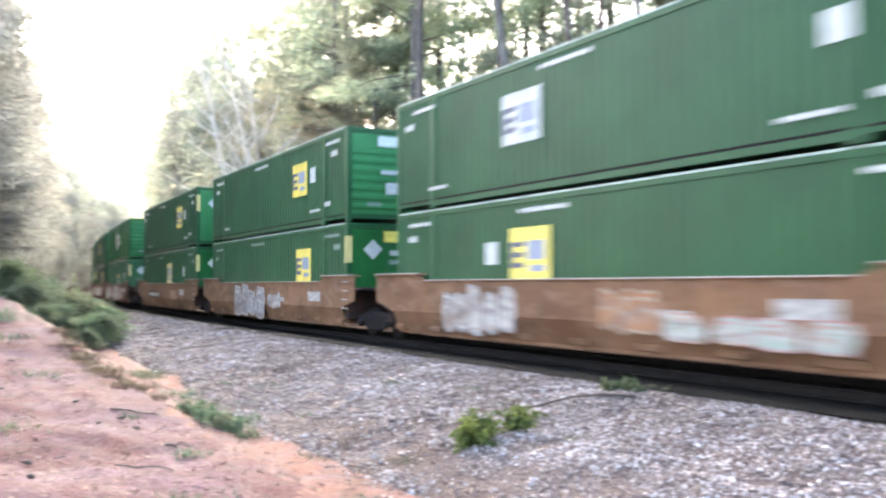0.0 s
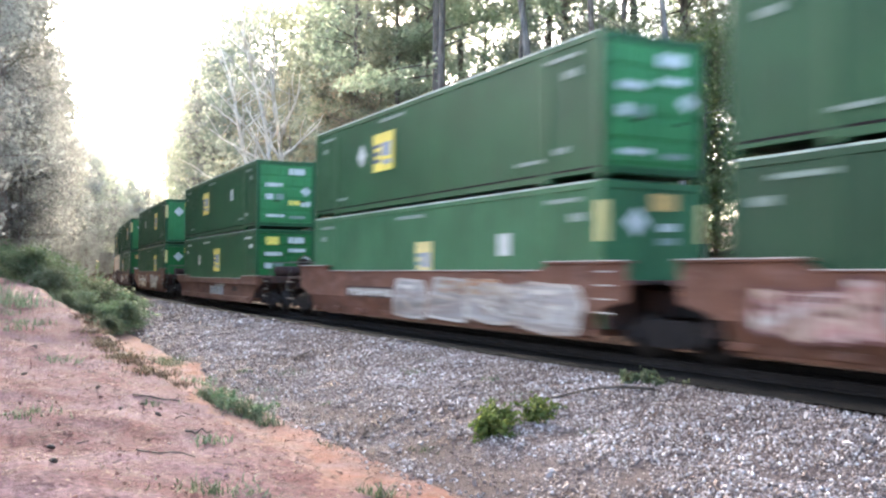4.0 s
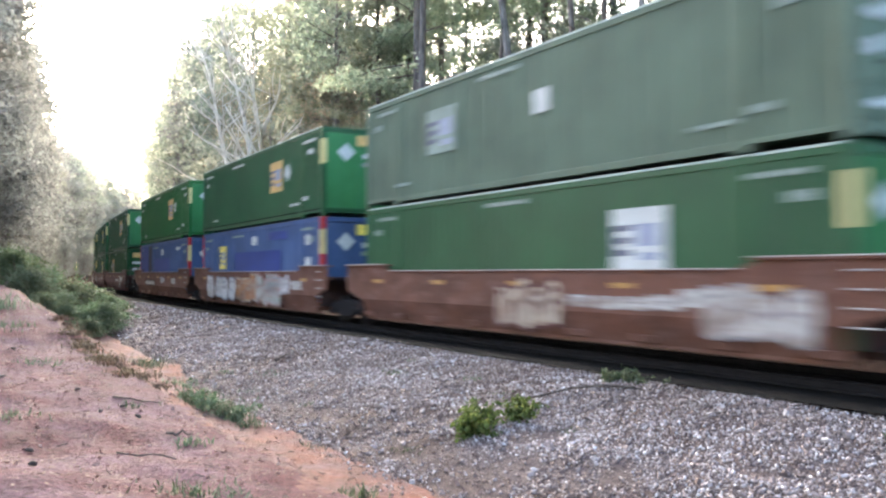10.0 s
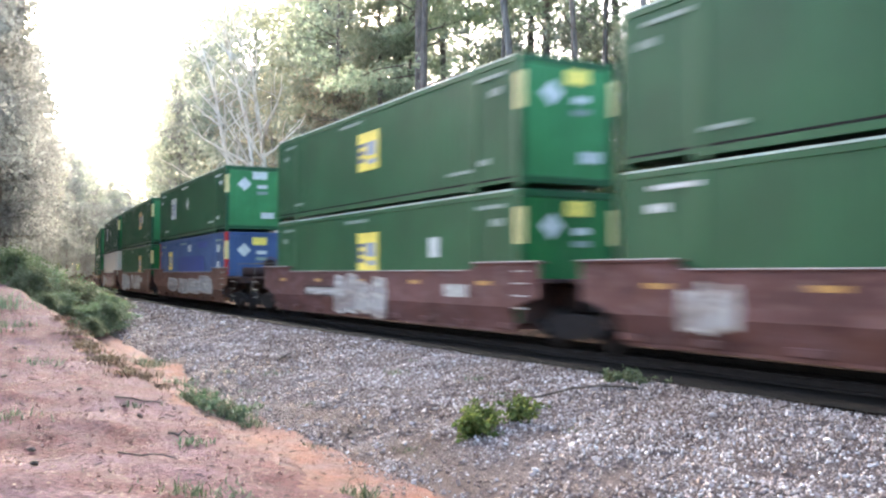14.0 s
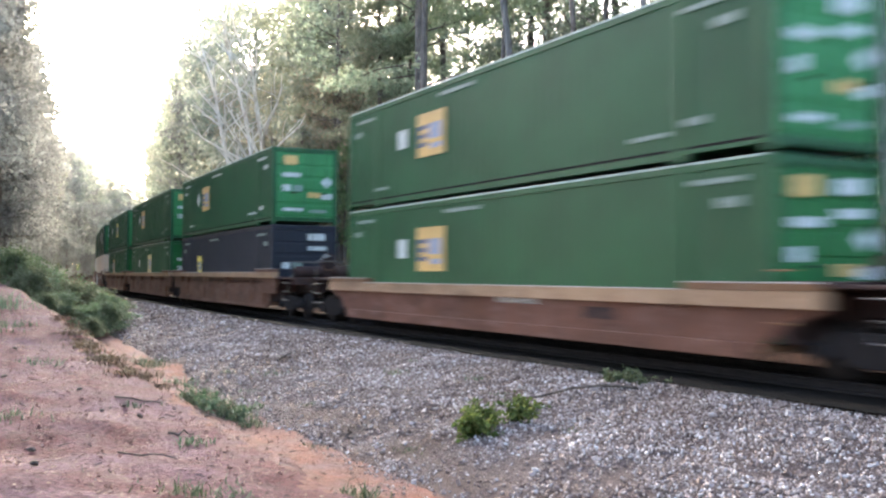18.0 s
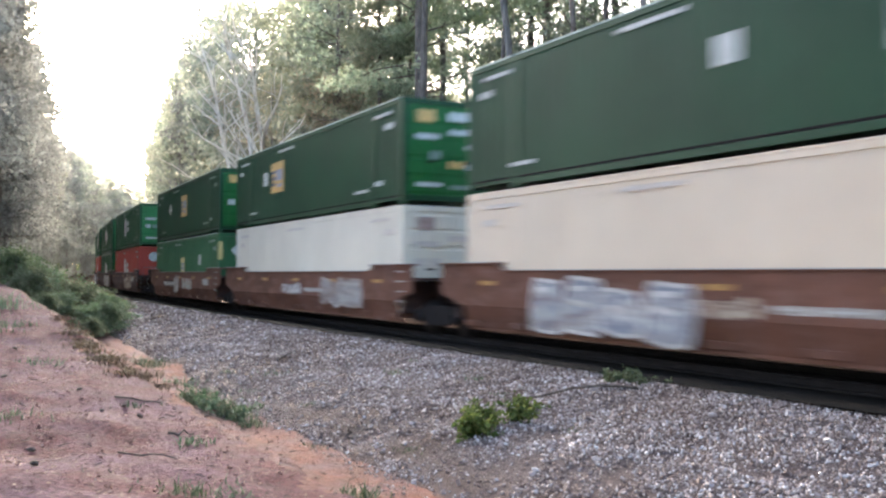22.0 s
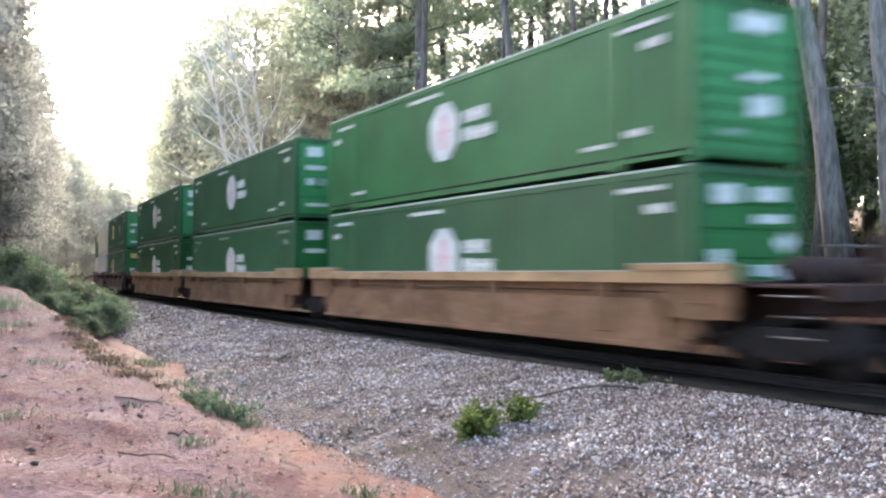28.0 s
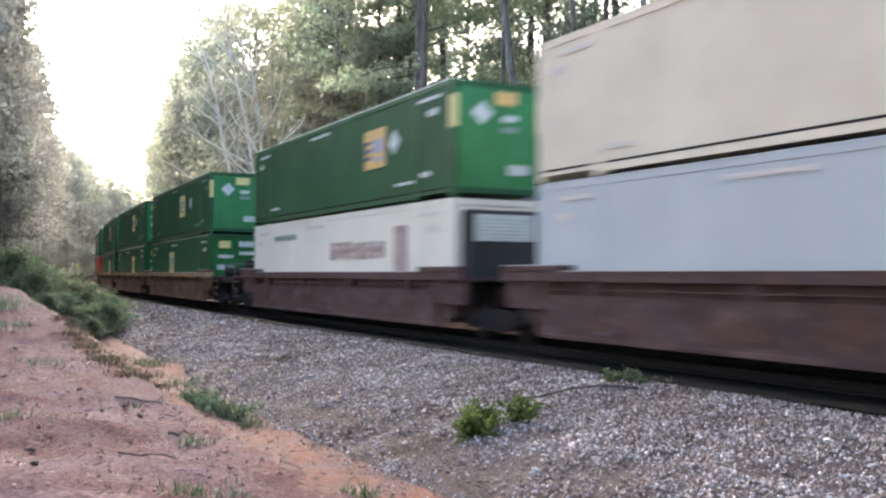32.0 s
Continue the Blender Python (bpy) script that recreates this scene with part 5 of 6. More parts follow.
# each car: side kind, colour, amber strips, then its units: place of the leading end at the clip's middle, upper box, lower box, sprayed paint
TRAIN = [
    ("plain", "orange_brown", False, [
        (-366.6, E_("green", 10.2, "label", 2.3), E_("green", 9.9, "yellow", 11.4), [(0, "pale_paint", 11.8, 0.75, 3.2, 1.15), (1, "mint_paint", 3.8, 0.6, 3.6, 0.6), (5, "orange_paint", 6.6, 0.85, 1.6, 0.8)]),
        (-347.1, E_("green", 4.3, "yellow", 3.0, "ribs"), E_("green", 3.9, "yellow", None, "plain"), [(2, "grey_paint", 9.8, 0.72, 4.2, 1.25), (3, "pale_paint", 6.5, 0.78, 1.5, 0.6)]),
        (-327.7, E_("green", 4.4, "yellow", 3.0, "plain"), E_("green", 7.1, "pale_yellow", 3.1, "plain"), [(4, "orange_paint", 5.0, 0.8, 1.8, 0.5)])]),
    ("plain", "brown", False, [
        (-304.1, H_("bright_green", 8.4, "ribs"), ("light_green", "small", 7.5, "orange", 3.3, "plain"), [(0, "mint_paint", 13.6, 0.78, 3.6, 1.2), (1, "pink_paint", 10.6, 0.8, 3.2, 1.15), (4, "mint_paint", 7.0, 0.75, 4.0, 1.2), (2, "pink_paint", 4.0, 0.78, 3.4, 1.1)]),
        (-284.7, E_("green", 10.1, "yellow", 11.6), E_("dark_green", 4.7, "yellow", 3.4), [(1, "pale_paint", 8.0, 0.8, 9.5, 1.1), (3, "pink_paint", 14.3, 0.85, 2.4, 1.0), (4, "blue_grey_paint", 11.0, 0.6, 2.4, 0.9)]),
        (-265.3, E_("green", 10.4, "yellow", 12.0), ("light_green", "small", 7.7, "orange", 3.6, "plain"), [(2, "grey_paint", 5.0, 0.7, 9.0, 1.1), (5, "orange_paint", 5.0, 1.05, 3.0, 0.4), (4, "pale_paint", 3.0, 0.75, 3.0, 0.8)])]),
    ("low", "brown", False, [
        (-241.6, E_("green", 10.3, "yellow", 4.5), E_("green", 7.6, "yellow", 11.8), [(0, "blue_grey_paint", 7.0, 0.5, 3.0, 0.6)])]),
    ("plain", "brown", True, [
        (-217.98, E_("green", 5.0, "yellow", 11.1, "plain"), E_("green", 5.1, "yellow", None, "plain"), [(1, "cream_paint", 11.2, 0.78, 5.2, 1.15), (2, "pale_paint", 4.4, 0.75, 3.6, 1.0)])]),
    ("plain", "dark_brown", True, [
        (-194.23, E_("green", 4.8, "orange", 3.5, "plain"), E_("green", 10.6, "orange", 12.1), [(3, "grey_paint", 9.0, 0.8, 2.6, 0.7), (1, "cream_paint", 6.6, 0.75, 2.2, 0.35)]),
        (-174.83, E_("dark_green", 10.6, "yellow", 12.2), ("beige", "rust_mark", 0, "label", None, "doors"), [(4, "mint_paint", 6.8, 0.75, 1.1, 1.2), (1, "grey_paint", 9.6, 0.85, 3.5, 0.6)]),
        (-155.03, E_("dark_green", 4.7, "yellow", 13.0, "ribs"), ("red", "red_blocks", 7.4, "yellow", None, "logo"), [(5, "blue_grey_paint", 2.6, 0.75, 2.4, 1.2), (0, "pale_paint", 4.9, 0.85, 2.9, 0.5)])]),
    ("plain", "brown", True, [
        (-131.46, E_("grey_green", 11.7, "grey_label", 7.4), E_("green", 4.4, "label", None, "plain"), [(0, "cream_paint", 7.7, 0.75, 2.4, 1.15), (2, "pale_paint", 1.6, 0.75, 2.2, 0.9), (3, "pale_paint", 4.7, 0.85, 3.2, 0.3)]),
        (-111.82, E_("green", 4.8, "orange", 3.5, "plain"), ("blue", "blue_blocks", 12.4, "yellow", None, "plain"), [(1, "white_paint", 12.0, 0.78, 4.6, 1.2), (3, "orange_paint", 8.1, 0.8, 2.9, 1.15), (5, "mint_paint", 5.2, 0.78, 3.2, 1.2), (0, "white_paint", 4.0, 0.95, 2.6, 0.8)]),
        (-92.39, E_("bright_green", 5.1, "orange", 3.8, "plain"), ("blue", "blue_steps", 0, "yellow", None, "plain"), [(4, "blue_grey_paint", 6.5, 1.0, 1.3, 0.35)])]),
    ("plain", "maroon", True, [
        (-68.82, E_("green", 4.9, "orange", 3.7, "plain"), E_("deep_green", 10.7, "orange", 12.2), [(1, "grey_paint", 3.2, 0.75, 1.0, 1.15)]),
        (-49.46, E_("green", 5.2, "yellow", 3.9, "plain"), E_("green", 5.3, "yellow", 3.9), [(0, "grey_paint", 13.8, 0.8, 1.3, 0.85)]),
        (-30.06, E_("green", 8.0, "yellow", None, "plain"), E_("green", 8.0, "yellow", 3.9, "plain"), [(2, "grey_paint", 8.3, 0.75, 3.9, 1.2)])]),
    ("plain", "brown", False, [
        (-6.42, E_("green", 11.9, "label", 8.2, "plain"), ("blue", "blue_blocks", 12.7, "yellow", None, "plain"), [(3, "grey_paint", 7.0, 0.8, 11.0, 0.9)]),
        (13.11, E_("green", 5.2, "orange", 4.0, "plain"), E_("green", 5.2, "orange", None, "plain"), [(4, "blue_grey_paint", 11.6, 0.75, 5.0, 1.15), (5, "pale_paint", 6.0, 0.8, 5.0, 1.0)]),
        (32.63, E_("dark_green", 11.8, "label", 8.1, "plain"), ("white", "none", 0, "label", None, "doors"), [(0, "blue_grey_paint", 13.0, 0.75, 1.8, 1.2), (1, "cream_paint", 10.4, 0.78, 3.6, 1.15), (2, "pink_paint", 6.6, 0.75, 5.0, 1.2), (3, "cream_paint", 3.0, 0.78, 3.0, 1.1)])]),
    ("low", "orange_brown", False, [
        (56.35, E_("green", 10.9, "orange", 12.5), E_("green", 10.9, "orange", 12.5), [])]),
    ("chord", "rust_orange", False, [
        (79.94, E_("green", 10.8, "orange", 12.3), ("navy", "small", 12.0, "yellow", None, "doors"), []),
        (99.43, E_("green", 10.8, "orange", 12.3), E_("green", 7.7, "pale_yellow", 12.3), []),
        (118.84, E_("green", 7.9, "yellow", 12.4), E_("green", 10.7, "orange", 12.3), [])]),
    ("plain", "brown", True, [
        (142.46, E_("dark_green", 4.3, "label", 8.0), ("beige", "none", 0, "label", None, "doors"), [(2, "blue_grey_paint", 11.0, 0.72, 4.8, 1.15), (3, "cream_paint", 7.9, 0.82, 1.4, 0.4)]),
        (161.97, E_("dark_green", 10.7, "orange", 12.1), ("white", "none", 0, "label", None, "doors"), [(5, "grey_paint", 4.0, 0.8, 3.5, 0.9), (3, "white_paint", 8.5, 0.85, 2.0, 0.4)]),
        (181.07, E_("dark_green", 8.0, "orange", 11.8), ("light_green", "small", 8.2, "orange", 4.0, "plain"), [(0, "pale_paint", 9.0, 0.8, 1.3, 1.0), (1, "mint_paint", 6.2, 0.85, 2.2, 0.7)])]),
    ("plain", "dark_brown", True, [
        (204.82, H_("green", 8.7), H_("red", 8.7, "logo"), [(0, "cream_paint", 5.2, 0.75, 4.4, 1.2)]),
        (224.26, H_("green", 8.8, "ribs"), H_("green", 8.8), [(1, "grey_paint", 4.5, 0.72, 6.4, 1.25)]),
        (243.8, H_("green", 8.8), H_("red", 8.8, "logo"), [(2, "blue_grey_paint", 8.1, 0.75, 3.6, 1.15), (4, "cream_paint", 13.4, 0.9, 3.4, 0.8)])]),
    ("low", "orange_brown", False, [
        (267.24, H_("light_green", 9.0), H_("light_green", 9.0), [])]),
    ("chord", "ochre", False, [
        (290.98, H_("bright_green", 8.6, "ribs"), H_("green", 8.6), []),
        (310.35, H_("green", 8.6), H_("green", 8.6), []),
        (329.73, H_("green", 8.5), H_("deep_green", 8.5), [])]),
    ("chord", "dark_brown", False, [
        (353.17, E_("green", 10.7, "yellow", 4.5), E_("green", 10.3, "orange", 11.9), []),
        (372.57, ("cream", "none", 0, "label", None, "stripes"), ("pale_blue", "none", 0, "label", None, "plain"), []),
        (392.25, E_("green", 4.6, "orange", 3.3, "plain"), ("white", "reefer_text", 0, "label", None, "reefer"), [])]),
    ("chord", "rust_orange", False, [
        (415.9, E_("green", 6.6, "pale_yellow", 4.5, "plain"), E_("green", 9.5, "pale_yellow", None), []),
        (435.3, E_("green", 6.0, "yellow", 4.5), E_("green", 6.0, "yellow", None), []),
        (454.7, E_("green", 6.0, "yellow", 4.5), E_("green", 6.0, "yellow", None), [])]),
    ("plain", "brown", False, [
        (478.3, E_("green", 9.0, "yellow", None), ("red", "none", 0, "label", None, "logo"), []),
        (497.7, E_("green", 9.0, "yellow", None), E_("green", 9.0, "yellow", None), [])]),
]
MOVING = []
seed = 10
for kind, colour, marks, units in TRAIN:
    for i, (c, up, low, paint) in enumerate(units):
        seed += 3
        lead = "coupler" if i == 0 else "joint"
        tail = "coupler" if i == len(units) - 1 else "joint"
        MOVING.append((build_car(kind, colour, lead, tail, seed, paint, marks), c, 0.0))
        MOVING.append((build_container(low, False, seed + 1), c, 0.29))
        MOVING.append((build_container(up, True, seed + 2), c, 0.29 + TALL + 0.035))

# ---- trees ----
def leaf_quads(centres, spread, per, size, rng, flat=0.5, slim=0.6):
    """Leaves as little pointed blades scattered round each centre: an (n, 3, 3) array."""
    centres = np.asarray(centres, float)
    n = len(centres) * per
    at = np.repeat(centres, per, axis=0) + rng.normal(size=(n, 3)) * np.repeat(np.asarray(spread, float).reshape(-1, 1), per, axis=0) * (1, 1, flat)
    u = rng.normal(size=(n, 3))
    u /= np.linalg.norm(u, axis=1)[:, None]
    v = np.cross(u, rng.normal(size=(n, 3)))
    v /= np.linalg.norm(v, axis=1)[:, None]
    L = size * rng.uniform(0.6, 1.4, (n, 1))
    u, v = u * L, v * L * slim
    return np.stack([at - u * 0.5 - v * 0.5, at - u * 0.5 + v * 0.5, at + u * 0.5], axis=1)


def limb_path(start, heading, rise, length, rng, n=5, wob=0.12):
    p = np.array(start, float)
    d = np.array([math.cos(heading) * math.cos(rise), math.sin(heading) * math.cos(rise), math.sin(rise)])
    pts = [p.copy()]
    for i in range(n - 1):
        d = d + rng.normal(size=3) * wob
        d /= np.linalg.norm(d)
        p = p + d * length / (n - 1)
        pts.append(p.copy())
    return pts


def tree_meshes(kind, height, seed, leaves):
    """trunk, limbs and crown meshes of a tree."""
    rng = np.random.default_rng(seed)
    r0 = height * (0.011 if kind == "pine" else 0.0125) + 0.03
    lean = rng.normal(size=2) * 0.02 * height
    n = 9
    spine = [(lean[0] * (i / n) ** 1.5 + rng.normal() * 0.05, lean[1] * (i / n) ** 1.5 + rng.normal() * 0.05, height * i / n - 0.3 * (i == 0)) for i in range(n + 1)]
    trunk = tube(spine, [r0 * (1.25 if i == 0 else 1 - 0.85 * i / n) for i in range(n + 1)], 9)

    def at(z):
        k = min(max(z / height * n, 0), n - 0.001)
        i = int(k)
        a, b = np.array(spine[i]), np.array(spine[i + 1])
        return a + (b - a) * (k - i)
    limbs, clumps, sizes = [], [], []
    low, count, reach, puff = {"pine": (0.30, 34, 0.17, 0.017), "broad": (0.10, 40, 0.18, 0.034), "under": (0.16, 32, 0.26, 0.050), "bush": (0.05, 24, 0.3, 0.07)}[kind]
    for i in range(count):
        k = low + (0.98 - low) * (i + rng.random()) / count
        z = k * height
        shape = (1.05 - k) ** 0.5 if kind == "pine" else math.sin(min(1, (k - low) / (1 - low) * 0.72 + 0.26) * math.pi) ** 0.6
        length = height * reach * (0.6 + 0.6 * rng.random()) * max(shape, 0.3)
        pts = limb_path(at(z), rng.uniform(0, 2 * math.pi), rng.uniform(-0.1, 0.45) if kind == "pine" else rng.uniform(0.0, 0.7), length, rng)
        limbs.append(tube(pts[::2], np.linspace(r0 * 0.28 * (1.1 - k), 0.012, len(pts[::2])), 3))
        if kind == "pine":
            for q in (2, 3, 4):
                for _ in range(3):
                    clumps.append(pts[q] + rng.normal(size=3) * (0.030 * height, 0.030 * height, 0.007 * height))
                    sizes.append(puff * height * rng.uniform(0.7, 1.2))
            continue
        for q in range(2, len(pts)):
            clumps.append(pts[q] + rng.normal(size=3) * 0.18)
            sizes.append(puff * height * (0.6 + 0.5 * rng.random()))
            for _ in range(1 if kind in ("under", "bush") else 0):
                clumps.append(pts[q] + rng.normal(size=3) * (0.05 * height, 0.05 * height, 0.03 * height))
                sizes.append(puff * 0.8 * height)
    per = max(6, leaves // len(clumps))
    size = {"pine": 0.0185, "broad": 0.0150, "under": 0.0205, "bush": 0.038}[kind] * height * (5200 / max(leaves, 5200)) ** 0.5
    crown = leaf_quads(clumps, sizes, per, size, rng, 0.42 if kind == "pine" else 0.6, 0.32 if kind == "pine" else 0.7)
    return make("trunk", *trunk, True), limbs, quads("crown", crown)


def build_tree(kind, height, seed, leaves, leaf_mat, bark_mat, label, name="tree"):
    ob = new(name)
    tagged(ob, label, "tree" if name != "shrub" else "shrub", "trees beside the track" if name != "shrub" else "shrubs of the forest edge")
    t, l, c = tree_meshes(kind, height, seed, leaves)
    part("trunk", t, M[bark_mat], ob)
    tagged(part("limb", make("limb", *join(*l), True), M[bark_mat], ob), kind="stuff")
    part("crown", c, M[leaf_mat], ob)
    return ob


KINDS = [
    build_tree("pine", 27, 1, 15000, "pine_leaf", "bark", "tall pine with a bare lower trunk at the forest edge", "pine_tree"),
    build_tree("pine", 24, 2, 14000, "pine_leaf", "bark", "tall pine with reddish-grey bark in the woods", "pine_tree"),
    build_tree("broad", 25, 3, 9500, "leaf", "pale_bark", "tall broadleaf tree with a dense green crown beside the track", "broadleaf_tree"),
    build_tree("broad", 22, 4, 9500, "leaf", "bark", "broadleaf tree with a green crown in the woods", "broadleaf_tree"),
    build_tree("broad", 15, 5, 7000, "autumn_leaf", "pale_bark", "broadleaf tree with yellowing leaves at the forest edge", "broadleaf_tree"),
    build_tree("under", 9, 6, 5600, "under_leaf", "bark", "young leafy tree standing below the tall pines", "understory_tree"),
    build_tree("bush", 4, 7, 2400, "under_leaf", "bark", "low leafy shrub on the forest floor", "shrub"),
    build_tree("broad", 25, 8, 5200, "leaf", "bark", "distant broadleaf tree in the woods", "broadleaf_tree"),
    build_tree("pine", 26, 9, 5000, "pine_leaf", "bark", "distant pine along the track", "pine_tree"),
    build_tree("broad", 24, 17, 16000, "greyish_leaf", "bark", "tall tree with dull greyish-green leaves on the bank", "broadleaf_tree"),
    build_tree("under", 11, 12, 5200, "pine_leaf", "bark", "young tree with yellow-green leaves at the forest edge", "understory_tree"),
    build_tree("broad", 24, 19, 5000, "greyish_leaf", "bark", "distant tree with dull greyish-green leaves along the track", "broadleaf_tree"),
    build_tree("under", 10, 23, 2000, "under_leaf", "bark", "dark young tree deep in the woods", "understory_tree"),
]


def stand(i, s, off, rng, k=None, first=set()):
    """A tree of kind i beside the track."""
    p, a = on_track(s, off)
    if s < 75 and off > 14 and i not in (5, 6) and clear_view(s, off):
        return None
    z = ground_z(s, off) - 0.05
    k = k or rng.uniform(0.85, 1.2)
    m = Matrix.Translation((p.x, p.y, z)) @ pose(0, 0, 0, 0, 0, rng.uniform(0, 360)) @ Matrix.Diagonal((k, k, k, 1))
    if i not in first:
        first.add(i)
        ob = KINDS[i]
        ob.matrix_basis = m
    else:
        ob = copy_thing(KINDS[i], m)
        ob.scale = (k, k, k)
    return ob


def row(rng, kinds, s0, s1, off0, off1, gap, lo=0.85, hi=1.15):
    s = s0
    while s < s1:
        stand(rng.choice(kinds), s, rng.uniform(off0, off1), rng, rng.uniform(lo, hi))
        s += gap * rng.uniform(0.75, 1.25)


def clear_view(s, off):
    """Keeps the thin place in the far-side woods through which the sky shows."""
    p, a = on_track(s, off)
    return 28.6 < math.degrees(math.atan2(p.x, p.y)) < 31.4


def plant_woods():
    rng = random.Random(21)
    # far side of the track: undergrowth first, then tall trees
    row(rng, (6, 6, 5), 8, 70, 9.0, 14, 3.0, 0.7, 1.0)
    row(rng, (6,), 6, 52, 15, 19, 2.4, 1.0, 1.4)
    row(rng, (5, 10, 5), 1, 75, 12, 16, 3.8, 0.8, 1.1)
    row(rng, (0, 4, 1), 44, 70, 9.5, 12, 5.5)
    row(rng, (4, 5, 4), 56, 125, 9.2, 10.8, 5.5, 0.75, 1.0)
    row(rng, (2, 0, 4, 3), 60, 105, 9.5, 11.5, 4.6, 0.95, 1.2)
    row(rng, (2, 7, 11, 3), 98, 245, 9.6, 11.4, 4.4, 1.02, 1.22)
    row(rng, (5, 10, 12), 0, 60, 18, 26, 3.6, 0.9, 1.3)
    row(rng, (0, 3, 1), 6, 62, 16, 24, 9.0)
    row(rng, (7, 8), 0, 52, 26, 40, 8.5, 0.9, 1.15)
    row(rng, (7, 11), 58, 240, 14, 22, 6.5, 0.9, 1.1)
    row(rng, (12,), 0, 50, 30, 42, 5.0, 1.1, 1.5)
    row(rng, (7, 8), 245, 330, 10, 14, 6.0, 0.9, 1.15)
    # near side: the trees start some way up the bank
    row(rng, (9,), 58, 90, -11.6, -10.4, 5.2, 0.85, 1.0)
    row(rng, (11,), 92, 150, -11.4, -10.2, 4.6, 1.08, 1.22)
    row(rng, (11, 7, 11), 150, 330, -13.4, -11.8, 4.6, 1.02, 1.18)
    row(rng, (11,), 38, 120, -14.8, -12.5, 3.6, 0.32, 0.5)
    row(rng, (6, 11, 11), 40, 130, -14.0, -11.8, 4.0, 0.22, 0.34)
    row(rng, (9,), 42, 80, -20, -15, 8.0, 0.8, 1.0)
    row(rng, (11, 8), 80, 170, -20, -15, 7.0, 0.8, 1.0)
    row(rng, (7, 8), 200, 400, -24, -18, 12.0, 0.95, 1.1)
    row(rng, (11, 11, 5), 60, 260, -11.5, -9.5, 5.0, 0.35, 0.55)
    # next two rows: unseen trees, added to block light from the near containers
    row(rng, (7, 11), -30, 16, -28, -20, 5.0, 0.75, 0.95)
    row(rng, (7, 11), 18, 42, -28, -20, 8.5, 0.75, 0.9)
    row(rng, (11,), 110, 330, -9.8, -8.2, 9.0, 0.25, 0.42)
    edge = random.Random(77)
    row(edge, (3, 7), 120, 200, 8.6, 9.6, 8.0, 0.98, 1.12)
    for i, s, off, k in ((9, 47, -13.2, 0.95), (9, 53, -12.2, 1.0), (0, 50, 11.5, 0.9), (4, 53, 12.5, 1.25), (3, 56, 16, 1.0), (1, 47.5, 13, 1.0), (3, 40, 14.5, 1.0), (0, 36.5, 13, 0.9), (2, 33, 15, 0.9), (1, 30, 15, 0.95), (2, 27, 18, 0.9)):
        stand(i, s, off, rng, k)
    for i, s, off, k in ((5, 36, 10.4, 0.78), (10, 33.5, 10.8, 0.62), (5, 39, 11.2, 0.8), (6, 35, 9.6, 1.0), (6, 31, 9.8, 0.9), (10, 41.5, 11.5, 0.7), (5, 29.5, 12.5, 0.7), (6, 38, 9.4, 1.0)):
        stand(i, s, off, rng, k)
    row(rng, (6, 12, 10), -5, 48, 20, 34, 2.2, 0.9, 1.5)
    row(rng, (12,), -5, 48, 36, 50, 2.2, 1.1, 1.7)
    row(rng, (12,), -8, 60, 52, 70, 5.0, 1.5, 2.0)


plant_woods()


def tall_trunk(n, y, height, radius, lean, mat, seed):
    """A tall tree of which the bare trunk is what one sees; lean in degrees across the view."""
    rng = np.random.default_rng(seed)
    s, off = y, n - TRACK_X
    z0 = ground_z(s, off) - 0.1
    k = math.tan(radians(lean))
    spine = []
    for i in range(13):
        h = height * i / 12
        spine.append((0.875 * k * h + rng.normal() * 0.04, -0.484 * k * h + rng.normal() * 0.04, h))
    trunk = tube(spine, [radius * (1.35 if i == 0 else 1.08 if i == 1 else 1 - 0.055 * i) for i in range(13)], 12)
    ob = new("tall_tree")
    ob.matrix_basis = Matrix.Translation((n, y, z0))
    tagged(ob, ("pale smooth-barked" if mat == "pale_bark" else "dark rough-barked") + " tall tree trunk beyond the track", "tree", "trees beside the track")
    part("trunk", make("trunk", *trunk, True), M[mat], ob)
    clumps = []
    for i in range(9):
        z = height * rng.uniform(0.5, 0.98)
        a = np.array(spine[min(12, int(z / height * 12))])
        pts = limb_path((a[0], a[1], z), rng.uniform(0, 6.28), rng.uniform(0.0, 0.6), height * 0.14, rng)
        part("limb", make("limb", *tube(pts, np.linspace(radius * 0.3, 0.02, len(pts)), 5), True), M[mat], ob)
        clumps += [q + rng.normal(size=3) * 0.4 for q in pts[2:]] * 2
    for i in range(4):
        z = height * rng.uniform(0.18, 0.45)
        a = np.array(spine[int(z / height * 12)])
        pts = limb_path((a[0], a[1], z), rng.uniform(0, 6.28), rng.uniform(-0.2, 0.5), rng.uniform(0.5, 2.2), rng, 4)
        part("dead_limb", make("dead_limb", *tube(pts, np.linspace(radius * 0.16, 0.012, len(pts)), 5), True), M[mat], ob)
    part("crown", quads("crown", leaf_quads(clumps, [0.8] * len(clumps), 45, 0.3, rng, 0.7, 0.4)), M["leaf" if mat == "pale_bark" else "pine_leaf"], ob)


